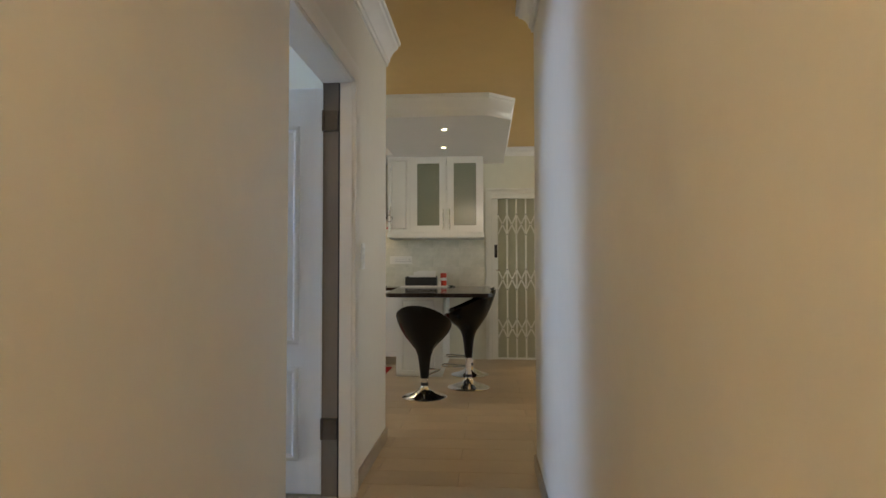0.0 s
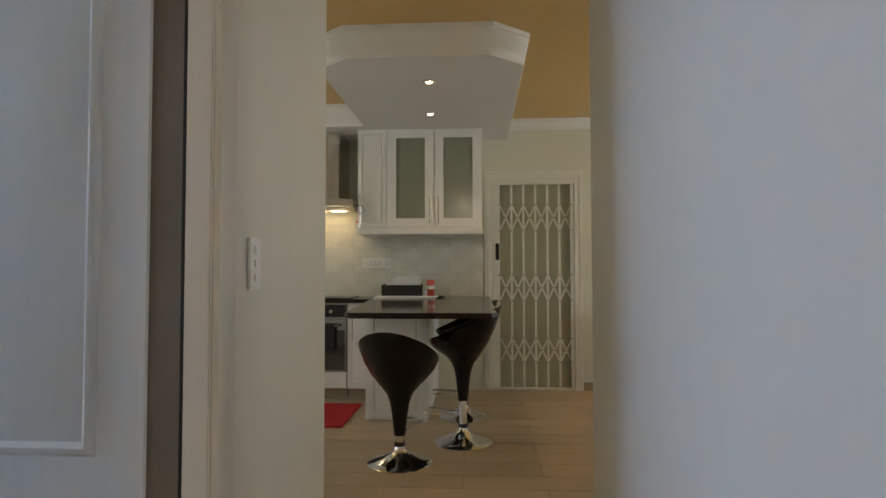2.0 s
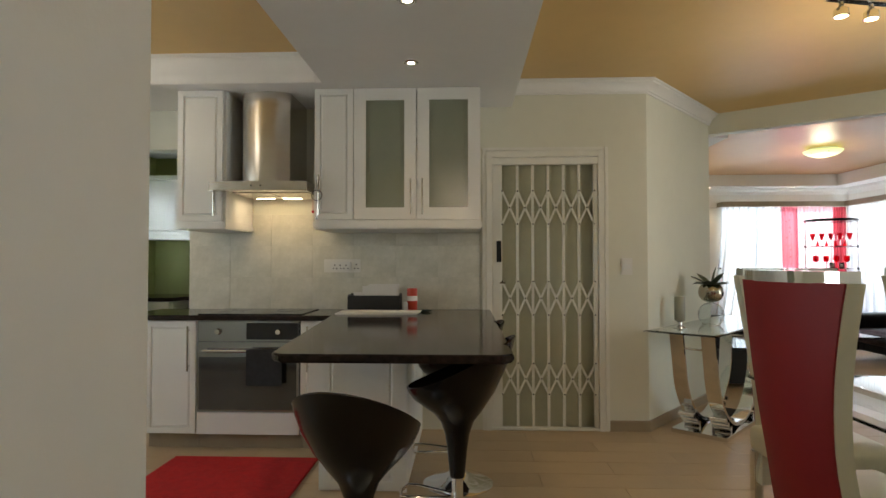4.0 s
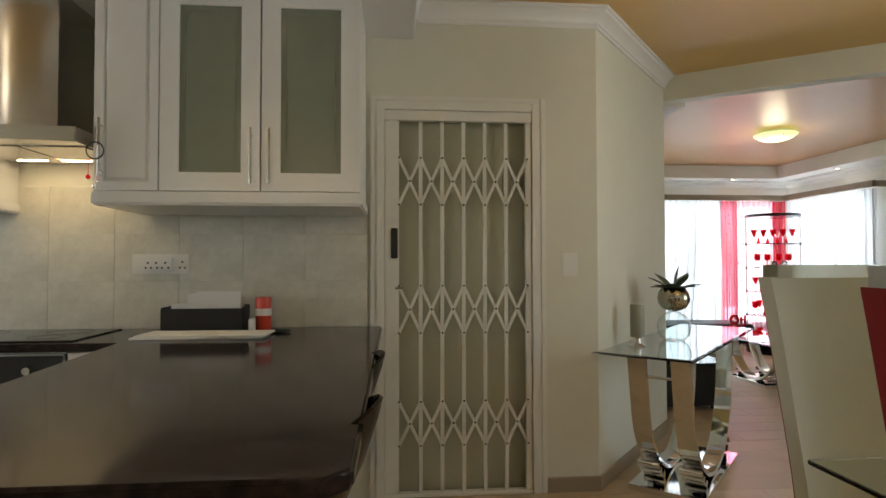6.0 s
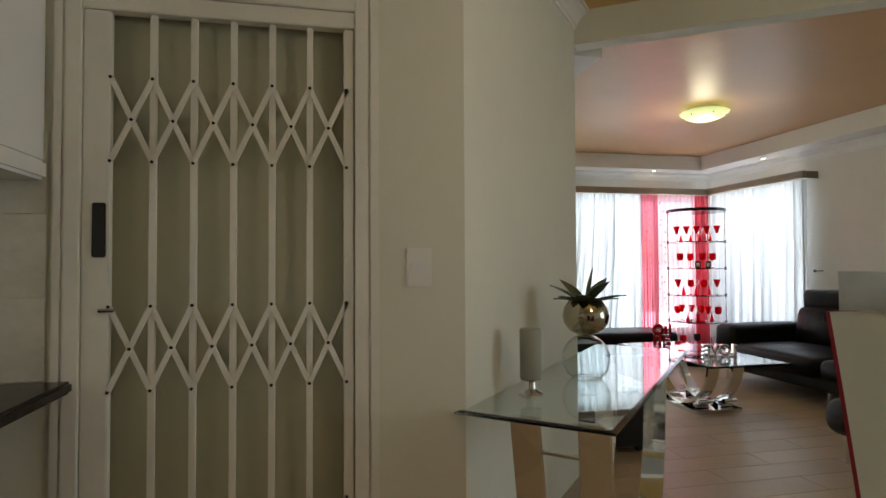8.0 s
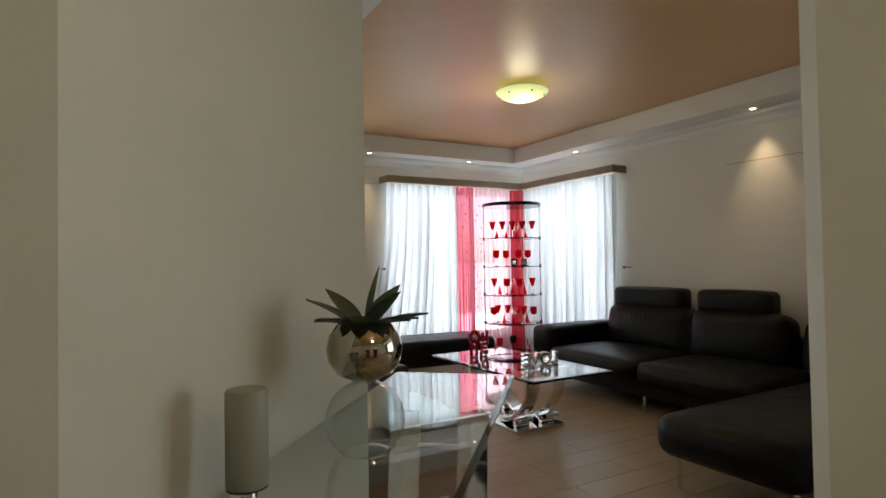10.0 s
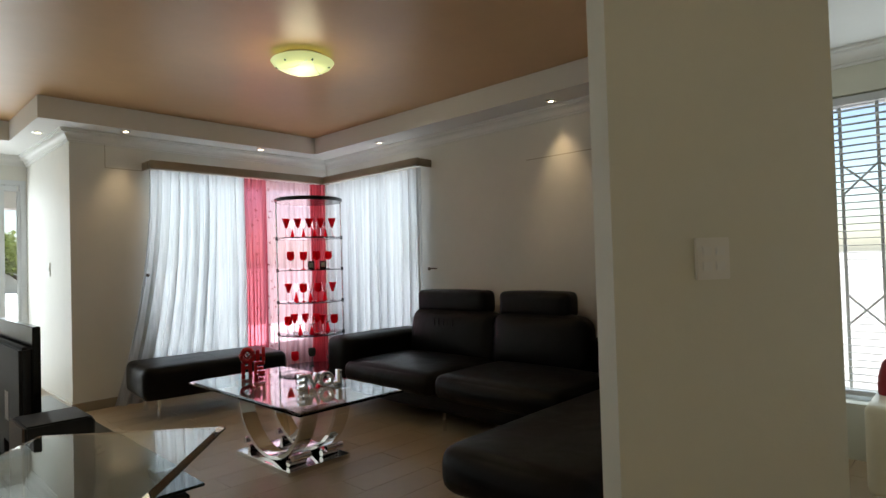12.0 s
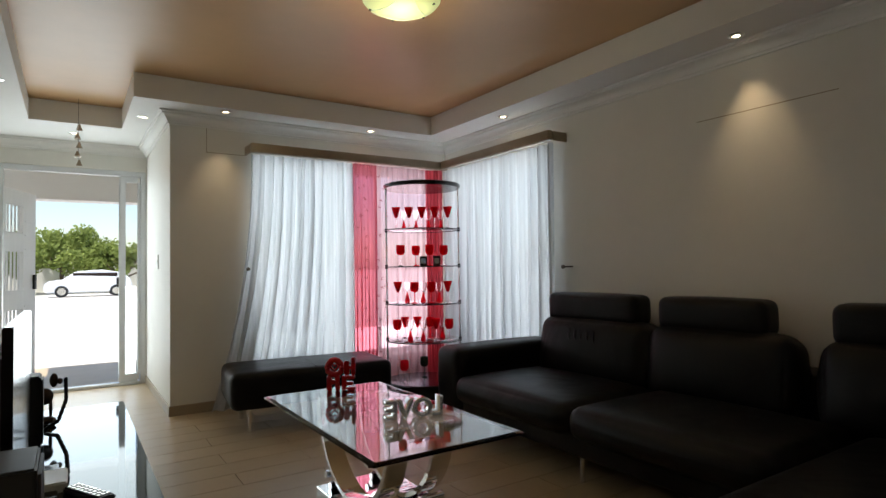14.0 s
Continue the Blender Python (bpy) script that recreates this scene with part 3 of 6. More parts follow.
# the dark brown carries the shade that lies on the rebate
structure("door_rebate", rebate, material("shaded_rebate", (0.20, 0.165, 0.13), 0.5, vary=0.08, scale=3, stretch=(6, 6, 1)), "rebate inside the door lining, its shade put into the brown", "door frame")
ARCH = [(0, 0), (0.016, 0), (0.022, 0.015), (0.014, 0.045), (0.018, 0.075), (0.010, 0.10), (0, 0.10)]
bm = bmesh.new()
lo = [bm.verts.new((HL + 0.0005 + o, DJ1 - 0.01 + w, 0)) for o, w in ARCH]
hi = [bm.verts.new((HL + 0.0005 + o, DJ1 - 0.01 + w, DH - 0.01 + w)) for o, w in ARCH]
end = [bm.verts.new((HL + 0.0005 + o * 0.2, DJ0 + 0.01, DH - 0.01 + w)) for o, w in ARCH]
for i in range(len(ARCH)):
    j = (i + 1) % len(ARCH)
    bm.faces.new((lo[i], lo[j], hi[j], hi[i]))
    bm.faces.new((hi[i], hi[j], end[j], end[i]))
structure("trim_door_1", bm, M_TRIM, "cream moulded architrave round the doorway", "trim", smooth=40)


def switch_plate(m, w, h, rows, cols, label, w_key=0.5):
    s = thing("light_switch", label, "switch", m)
    boxpart("plate", (-w / 2, w / 2, -0.009, 0, -h / 2, h / 2), M_PLATE, s, bevel=0.003)
    for r in range(rows):
        for c in range(cols):
            cx, cz = (c - (cols - 1) / 2) * w / (cols + 0.6), (r - (rows - 1) / 2) * h / (rows + 0.8)
            k = w / (cols + 1.6) * w_key
            boxpart("rocker", (cx - k, cx + k, -0.014, -0.009, cz - h / (rows + 1.8) * 0.4, cz + h / (rows + 1.8) * 0.4), M_GLOSSWHITE, s, bevel=0.002)
    return s


switch_plate(pose(HL, 2.92, 1.18, 0, 0, 90), 0.075, 0.14, 3, 1, "white three-way light switch on the hall wall")
switch_plate(pose(1.40, GY, 1.222, 0, 0, 0), 0.085, 0.125, 1, 1, "white single light switch beside the gated doorway", 0.8)
sm, _ = line_frame(PL, PR)
switch_plate(sm @ pose(0.31, 0, 1.193), 0.112, 0.122, 2, 2, "white four-way light switch on the pier")
switch_plate(pose(EX, 12.81, 1.24, 0, 0, -90), 0.075, 0.13, 1, 1, "white light switch beside the front door")

# unseen hall ceiling light, added behind the walker to account for the bright walls
hl = thing("ceiling_light", "round opal ceiling light added out of view in the hall", "ceiling light", pose(0.14, -0.9, CEIL))
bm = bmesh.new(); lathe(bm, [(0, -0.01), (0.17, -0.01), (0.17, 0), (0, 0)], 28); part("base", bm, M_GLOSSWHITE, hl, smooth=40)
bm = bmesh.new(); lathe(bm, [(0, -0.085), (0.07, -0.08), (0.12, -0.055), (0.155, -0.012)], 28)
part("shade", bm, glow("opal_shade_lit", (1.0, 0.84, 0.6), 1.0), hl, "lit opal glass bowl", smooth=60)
lamp("unseen_hall_bulb", "POINT", pose(0.14, -0.9, CEIL - 0.16), 21.5, (1.0, 0.84, 0.66), soft=0.14)

# ---- kitchen ----
# continuous granite worktop
bm = bmesh.new()
prism(bm, [(-2.13, 6.47), (-0.70, 6.47), (-0.565, 4.935), (-0.515, 4.878), (0.345, 4.878), (0.386, 4.92), (0.386, 7.015), (-2.13, 7.015)], 0.865, 0.9)
bevelled(bm, 0.008, 3)
single("worktop", bm, M_GRANITE, "polished black granite worktop, L-shaped with a breakfast counter", "worktop", smooth=40)

# base of the breakfast counter
cb = thing("counter_base", "white panelled base cabinet under the breakfast counter", "cabinet", pose(-0.61, 5.83, 0))
boxpart("body", (0, 0.47, 0.02, 1.16, 0.0, 0.864), M_GLOSSWHITE, cb)
bm = raised_door(0.43, 0.82, 0.018, 0.06); part("panel", bm, M_GLOSSWHITE, cb, m=pose(0.02, 0.0, 0.02))
for k in range(2):
    part("panel", raised_door(0.55, 0.82, 0.018, 0.06), M_GLOSSWHITE, cb, m=pose(0.488, 0.03 + k * 0.57, 0.02, 0, 0, 90))
boxpart("corner_post", (0.445, 0.487, 0.002, 0.022, 0.0, 0.864), M_GLOSSWHITE, cb)

# base units along the wall
def base_unit(x0, x1, door=True, handle_right=True):
    u = thing("base_cabinet", "white raised-panel base cabinet with a bar handle", "cabinet", pose(x0, 6.50, 0), "kitchen base cabinets")
    w = x1 - x0
    boxpart("body", (0, w, 0.02, 0.51, 0.10, 0.864), M_GLOSSWHITE, u)
    dr = part("door", raised_door(w - 0.006, 0.75, 0.018, 0.05), M_GLOSSWHITE, u, m=pose(0.003, 0, 0.108))
    bm = bmesh.new(); bar_handle(bm, w - 0.05 if handle_right else 0.05, 0.42, 0.72, 0)
    part("handle", bm, M_STEEL, dr, "brushed steel bar handle", smooth=40)
    boxpart("plinth", (0.0, w, 0.06, 0.09, 0.0, 0.10), M_SKIRT, u, "tile-faced plinth")
    return u


base_unit(-1.965, -1.612)
base_unit(-0.905, -0.612, handle_right=False)
ov = thing("oven", "stainless steel built-in oven with a dark glass door", "oven", pose(-1.608, 6.495, 0))
boxpart("body", (0, 0.70, 0.02, 0.50, 0.10, 0.862), M_OVENSTEEL, ov)
boxpart("control_panel", (0.005, 0.695, 0, 0.02, 0.73, 0.855), M_OVENSTEEL, ov)
boxpart("display", (0.34, 0.69, -0.002, 0.002, 0.738, 0.848), M_BLACK, ov, "black oven clock display")
boxpart("door", (0.005, 0.695, -0.004, 0.02, 0.26, 0.72), M_OVENSTEEL, ov)
boxpart("glass", (0.02, 0.68, -0.007, -0.003, 0.27, 0.62), M_OVENGLASS, ov, "dark oven door glass")
bm = bmesh.new(); rod(bm, (0.06, -0.045, 0.665), (0.64, -0.045, 0.665), 0.010); rod(bm, (0.09, -0.004, 0.665), (0.09, -0.045, 0.665), 0.007); rod(bm, (0.61, -0.004, 0.665), (0.61, -0.045, 0.665), 0.007)
part("handle", bm, M_OVENSTEEL, ov, smooth=40)
for x in (0.15, 0.56):
    bm = bmesh.new(); lathe(bm, [(0, 0.028), (0.016, 0.028), (0.022, 0.0), (0, 0)], 20, pose(x, 0, 0.79, 90))
    part("knob", bm, M_STEEL, ov, "round oven control knob", smooth=40)
boxpart("drawer", (0.005, 0.695, 0, 0.02, 0.105, 0.25), M_GLOSSWHITE, ov, "white drawer front under the oven")
boxpart("plinth", (0.0, 0.70, 0.06, 0.09, 0.0, 0.10), M_SKIRT, ov, "tile-faced plinth")
bm = bmesh.new(); box(bm, 0.36, 0.60, -0.062, -0.052, 0.44, 0.68); bevelled(bm, 0.004)
tt = single("tea_towel", bm, material("dark_towel", (0.03, 0.03, 0.035), 0.95, vary=0.2, scale=30, bump=0.5, bump_scale=300), "dark tea towel hung over the oven handle", "towel", m=pose(-1.608, 6.495, 0))
hob = thing("hob", "black glass ceramic hob set in the worktop", "hob", pose(-1.62, 6.53, 0.9))
boxpart("glass", (0, 0.72, 0, 0.45, 0.0, 0.006), material("hob_glass", (0.01, 0.01, 0.011), 0.07, vary=0.1), hob)
for x, y, r in ((0.18, 0.13, 0.09), (0.54, 0.13, 0.075), (0.18, 0.33, 0.075), (0.54, 0.33, 0.10)):
    bm = bmesh.new(); lathe(bm, [(r - 0.004, 0.0062), (r - 0.004, 0.0068), (r, 0.0068), (r, 0.0062)], 28, pose(x, y, 0))
    part("cooking_ring", bm, material("ring_print", (0.12, 0.12, 0.12), 0.4), hob, "grey printed ring")

# wall units
def handle_on(dr, x, z0, z1):
    bm = bmesh.new(); bar_handle(bm, x, z0, z1, 0)
    return part("handle", bm, M_STEEL, dr, "brushed steel bar handle", smooth=40)


u = thing("wall_cabinet", "white wall cabinet with a raised-panel door", "cabinet", pose(-1.76, 6.51, 1.48))
boxpart("body", (0, 0.33, 0.02, 0.515, 0.05, 0.949), M_GLOSSWHITE, u)
dr = part("door", raised_door(0.31, 0.89, 0.018, 0.05), M_GLOSSWHITE, u, m=pose(0.0, 0, 0.055))
handle_on(dr, 0.265, 0.03, 0.25)
bm = bmesh.new(); prism(bm, [(-0.01, -0.012), (0.34, -0.012), (0.34, 0.515), (-0.01, 0.515)], 0, 0.05); bevelled(bm, 0.008)
part("light_rail", bm, M_GLOSSWHITE, u, smooth=40)

u = thing("wall_cabinet", "white wall cabinet with two frosted glass doors", "cabinet", pose(-0.82, 6.51, 1.477))
for nm, d in (("side_panel", (0, 0.018, 0.02, 0.515, 0.06, 0.952)), ("side_panel", (1.102, 1.12, 0.02, 0.515, 0.06, 0.952)), ("divider", (0.255, 0.273, 0.02, 0.497, 0.08, 0.934)), ("back_panel", (0.018, 1.102, 0.497, 0.515, 0.08, 0.934)), ("bottom_panel", (0.018, 1.102, 0.02, 0.515, 0.06, 0.08)), ("top_panel", (0.018, 1.102, 0.02, 0.515, 0.934, 0.952))):
    boxpart(nm, d, M_GLOSSWHITE, u, bevel=0.001)
dr = part("door", raised_door(0.262, 0.885, 0.018, 0.05), M_GLOSSWHITE, u, m=pose(0.003, 0, 0.064))
handle_on(dr, 0.035, 0.03, 0.30)
for x, hx in ((0.27, 0.385), (0.697, 0.035)):
    dr = part("door", framed_door(0.42, 0.885, 0.02, 0.080), M_GLOSSWHITE, u, "white frame door with a glass field", m=pose(x, 0, 0.064))
    bm = bmesh.new(); box(bm, 0.078, 0.342, 0.008, 0.012, 0.078, 0.807)
    part("pane", bm, M_FROST, dr, "frosted grey-green glass pane")
    bm = bmesh.new()
    c = 0.045
    pts = []
    for sx, sz, a0 in ((0.105 + c, 0.105 + c, 180), (0.315 - c, 0.105 + c, 270), (0.315 - c, 0.78 - c, 0), (0.105 + c, 0.78 - c, 90)):
        for k in range(5):
            a = radians(a0 + k * 22.5)
            pts.append((sx + c * math.cos(a), 0.0075, sz + c * math.sin(a)))
    tube(bm, pts, 0.0025, 6, True)
    part("etched_line", bm, M_GLASS, dr, "etched border line")
    handle_on(dr, hx, 0.03, 0.27)
for z in (0.34, 0.62):
    boxpart("shelf", (0.275, 1.10, 0.06, 0.49, z, z + 0.012), M_GLOSSWHITE, u)
bm = bmesh.new(); box(bm, -0.005, 1.13, -0.015, 0.515, 0, 0.058); bevelled(bm, 0.01)
part("light_rail", bm, M_GLOSSWHITE, u, smooth=40)

# cooker hood
hd = thing("cooker_hood", "stainless steel chimney cooker hood with its lights on", "cooker hood", pose(-1.178, 6.40, 1.73))
bm = bmesh.new()
n = 12
lo = [(-0.33, 0.125), (-0.33, 0.03)] + [(-0.33 + 0.66 * i / n, 0.03 - 0.03 * math.sin(math.pi * i / n)) for i in range(1, n)] + [(0.33, 0.03), (0.33, 0.615), (-0.24, 0.615), (-0.24, 0.125)]
prism(bm, lo, 0.0, 0.06); bevelled(bm, 0.003)
part("canopy", bm, M_STEEL, hd, smooth=40)
bm = bmesh.new()
N = 14
lo, hi = [], []
for i in range(N + 1):
    u_ = i / N
    x = -0.165 + 0.33 * u_
    y = 0.20 - 0.045 * math.sin(math.pi * u_)
    lo.append((x, y)); hi.append((x, y))
prism(bm, lo + [(0.165, 0.615), (-0.165, 0.615)], 0.06, 0.699)
part("chimney", bm, M_STEEL, hd, smooth=50)
for k in range(2):
    boxpart("filter", (-0.22 + k * 0.27, 0.04 + k * 0.27, 0.14, 0.54, -0.005, -0.001), M_STEEL, hd)
for x in (-0.10, 0.10):
    boxpart("lamp", (x - 0.07, x + 0.07, 0.47, 0.49, -0.007, -0.001), M_BULB, hd, "lit hood lamp")
for k in range(4):
    bm = bmesh.new(); lathe(bm, [(0, 0.004), (0.006, 0.004), (0.006, 0), (0, 0)], 12, pose(-0.03 + k * 0.02, 0.0045, 0.03, 90))
    part("button", bm, M_BLACK, hd, "small push button")
lamp("hood_light", "AREA", look((-1.17, 6.78, 1.715), (-1.17, 6.92, 0.9)), 0.75, WARM, size=0.4, size_y=0.12)

# hanging ornament between hood and cabinet
orn = thing("hanging_ornament", "wire ring ornament with beads hung from the cabinet handle", "ornament", pose(-0.79, 6.468, 1.80))
bm = bmesh.new(); tube(bm, [(0.035 * math.cos(a * 0.3927), 0, -0.10 + 0.035 * math.sin(a * 0.3927)) for a in range(16)], 0.003, 6, True); rod(bm, (0, 0, 0), (0, 0, -0.065), 0.002, 6)
part("ring", bm, M_BLACK, orn)
for x, l, mt in ((-0.025, 0.20, M_REDGLASS), (0.0, 0.24, M_CHROME), (0.025, 0.18, M_GLASS)):
    bm = bmesh.new(); rod(bm, (x, 0, -0.13), (x, 0, -l), 0.0012, 5); lathe(bm, [(0, -0.012), (0.009, -0.005), (0.009, 0.005), (0, 0.012)], 10, pose(x, 0, -l - 0.01))
    part("bead", bm, mt, orn, "small hanging bead", smooth=50)

# socket plate on the tiles
so = thing("wall_socket", "white double socket plate with an adaptor plugged in", "socket", pose(-0.735, GY - 0.008, 1.228))
boxpart("plate", (-0.14, 0.14, -0.008, 0, -0.05, 0.05), M_PLATE, so)
boxpart("adaptor", (-0.085, 0.07, -0.04, -0.008, -0.035, 0.03), M_GLOSSWHITE, so, "white multi-way plug adaptor", bevel=0.006)
for x, z in ((-0.06, -0.02), (-0.035, -0.02), (-0.005, -0.02), (0.02, -0.02), (0.05, -0.02), (-0.05, 0.005), (-0.01, 0.005), (0.035, 0.005)):
    bm = bmesh.new(); lathe(bm, [(0, 0.001), (0.005, 0.001), (0.005, -0.001), (0, -0.001)], 10, pose(x, -0.041, z, 90)); part("hole", bm, M_BLACK, so)
for x, z in ((0.095, -0.02), (0.12, -0.02), (0.107, 0.01)):
    bm = bmesh.new(); lathe(bm, [(0, 0.001), (0.005, 0.001), (0.005, -0.001), (0, -0.001)], 10, pose(x, -0.009, z, 90)); part("hole", bm, M_BLACK, so)

# things on the worktop
bx = thing("desk_tray", "black open box filled with white papers", "box", pose(-0.46, 6.86, 0.9))
bm = bmesh.new()
for d in ((-0.19, 0.19, -0.06, -0.052, 0, 0.115), (-0.19, 0.19, 0.062, 0.07, 0, 0.125), (-0.19, -0.182, -0.052, 0.062, 0, 0.12), (0.182, 0.19, -0.052, 0.062, 0, 0.12), (-0.182, 0.182, -0.052, 0.062, 0, 0.008)):
    box(bm, *d)
part("tray", bm, M_BLACK, bx)
M_PAPER = material("white_paper", (0.78, 0.77, 0.74), 0.8, vary=0.03)
for x0, x1, y, h, r in ((-0.15, 0.02, -0.035, 0.14, 2), (-0.06, 0.165, -0.02, 0.185, -3), (-0.05, 0.175, 0.02, 0.195, 2), (-0.10, 0.12, 0.035, 0.18, 0)):
    bm = bmesh.new(); box(bm, x0, x1, y, y + 0.005, 0.01, h); part("paper", bm, M_PAPER, bx, m=pose(0, 0, 0, r, 0, 0))
can = thing("storage_tin", "red cylindrical tin with a pale label band", "tin", pose(-0.19, 6.87, 0.9))
bm = bmesh.new(); lathe(bm, [(0, 0), (0.036, 0), (0.038, 0.004), (0.038, 0.155), (0.036, 0.165), (0, 0.166)], 24); part("body", bm, material("red_tin_paint", (0.55, 0.05, 0.02), 0.3, vary=0.05), can, smooth=40)
bm = bmesh.new(); lathe(bm, [(0.0384, 0.075), (0.0388, 0.075), (0.0388, 0.11), (0.0384, 0.11)], 24); part("label_band", bm, M_PAPER, can, "pale paper band", smooth=40)
bm = bmesh.new(); box(bm, -0.05, -0.022, -0.06, -0.03, 0.0, 0.065); bevelled(bm, 0.003)
single("small_box", bm, M_PAPER, "small white carton beside the red tin", "box", m=pose(-0.195, 6.86, 0.9))
pad = thing("magazine_stack", "white brochures lying flat on the black worktop", "brochures", pose(-0.40, 6.66, 0.9))
for k, (dx, dz, r) in enumerate(((0, 0.0, 1), (0.02, 0.0085, -1.5))):
    bm = bmesh.new(); box(bm, -0.29 + dx, 0.27 + dx, -0.10, 0.10, 0, 0.008); bevelled(bm, 0.003)
    part("brochure", bm, M_PAPER, pad, m=pose(0, 0, dz, 0, 0, r))
bm = bmesh.new()
tube(bm, [(-0.52, 6.83, 0.905), (-0.2, 6.80, 0.905), (-0.10, 6.79, 0.906)], 0.004, 8)
single("white_pen", bm, M_PAPER, "long white pen on the worktop", "pen")
bm = bmesh.new(); bmesh.ops.create_uvsphere(bm, u_segments=14, v_segments=8, radius=0.5); bmesh.ops.scale(bm, verts=bm.verts, vec=(0.12, 0.05, 0.018)); bmesh.ops.translate(bm, verts=bm.verts, vec=(-0.10, 6.78, 0.909))
single("green_pouch", bm, material("dark_green_cloth", (0.02, 0.05, 0.03), 0.8, vary=0.2, scale=20), "small dark green pouch on the worktop", "pouch", smooth=60)

# bar stools
def stool(m, lift=0.0):
    s = thing("bar_stool", "gloss black bucket bar stool on a chrome trumpet base", "bar stool", m, "bar stools")
    bm = bmesh.new(); lathe(bm, [(0, 0), (0.195, 0), (0.198, 0.006), (0.19, 0.012), (0.15, 0.024), (0.10, 0.040), (0.06, 0.06), (0.034, 0.085), (0.028, 0.10), (0, 0.10)], 40)
    part("base", bm, M_CHROME, s, "chrome trumpet base", smooth=60)
    bm = bmesh.new(); lathe(bm, [(0, 0.09), (0.026, 0.09), (0.026, 0.215 + lift), (0, 0.215 + lift)], 24); part("gas_lift", bm, M_CHROME, s, smooth=40)
    bm = bmesh.new(); lathe(bm, [(0.029, 0.10), (0.033, 0.102), (0.033, 0.125), (0.029, 0.127)], 24); part("collar", bm, M_BLACK, s, "black rubber collar", smooth=40)
    bm = bmesh.new()
    pts = [(0.028, 0.03, 0.19), (0.05, 0.12, 0.195), (0.07, 0.20, 0.20)] + [(0.11 * math.cos(a), 0.20 + 0.06 * math.sin(a), 0.20) for a in (0.9, 1.6, 2.3)] + [(-0.07, 0.20, 0.20), (-0.05, 0.12, 0.195), (-0.028, 0.03, 0.19)]
    tube(bm, pts, 0.008, 8); part("footrest", bm, M_CHROME, s, "chrome loop footrest", smooth=60)
    # bucket: the rim rises towards -y, its back
    bm = bmesh.new()
    prof = [(0.034, 0.205, 0), (0.040, 0.26, 0), (0.047, 0.33, 0), (0.058, 0.40, 0), (0.078, 0.455, 0), (0.115, 0.50, 0.02), (0.165, 0.545, 0.25), (0.205, 0.59, 0.6), (0.228, 0.635, 0.9), (0.235, 0.66, 1.0),
            (0.228, 0.664, 1.0), (0.214, 0.64, 0.9), (0.19, 0.60, 0.6), (0.15, 0.565, 0.25), (0.09, 0.548, 0.03), (0.03, 0.545, 0)]
    n = 36
    rings = []
    for r, z, w in prof:
        z += lift
        ring = []
        for i in range(n):
            a = 2 * math.pi * i / n
            back = 0.5 - 0.5 * math.sin(a)
            rise = 0.185 * back ** 1.4 - 0.05 * (1 - back)
            lean = 0.035 * back * w
            ring.append(bm.verts.new((r * math.cos(a) * (1.03), r * math.sin(a) * (0.98) - lean, z + w * rise)))
        rings.append(ring)
    for a, b in zip(rings, rings[1:]):
        for i in range(n):
            bm.faces.new((a[i], a[(i + 1) % n], b[(i + 1) % n], b[i]))
    bm.faces.new(rings[-1]); bm.faces.new(rings[0][::-1])
    part("seat", bm, M_BLACKPL, s, "gloss black moulded bucket seat", smooth=70)
    return s


st = stool(pose(-0.21, 4.90, 0, 0, 0, -12), -0.04)
st2 = stool(pose(0.16, 5.33, 0, 0, 0, 82), 0.075)
copy_thing(st2, pose(0.155, 5.98, 0, 0, 0, 94))

# red rug
bm = bmesh.new(); box(bm, -1.66, -0.735, 5.62, 6.34, 0.0, 0.014); bevelled(bm, 0.005)
single("rug", bm, M_RED, "plain red kitchen rug on the tiles", "rug", smooth=40)

# security gate
gt = thing("security_gate", "closed white folding lattice security gate across the doorway", "security gate", pose(0, GY, 0))
tagged(gt, kind="")
x0, x1 = 0.392, 1.198
boxpart("frame", (0.356, 0.40, -0.022, 0.06, 0.0, 2.09), M_GATE, gt)
boxpart("frame", (1.19, 1.234, -0.022, 0.06, 0.0, 2.09), M_GATE, gt)
boxpart("frame", (0.40, 1.19, -0.022, 0.06, 2.045, 2.09), M_GATE, gt)
boxpart("track", (0.40, 1.19, -0.016, 0.03, 1.99, 2.043), M_GATE, gt)
boxpart("track", (0.40, 1.19, -0.016, 0.03, 0.003, 0.022), M_GATE, gt, "worn bottom track")
boxpart("stile", (0.402, 0.475, -0.012, 0.02, 0.024, 1.988), M_GATE, gt)
boxpart("stile", (1.155, 1.188, -0.012, 0.02, 0.024, 1.988), M_GATE, gt)
xs = [0.475 + (1.165 - 0.475) * k / 6 for k in range(7)]
for x in xs[1:-1]:
    boxpart("upright", (x - 0.010, x + 0.010, -0.004, 0.012, 0.024, 1.988), M_GATE, gt, bevel=0.002)
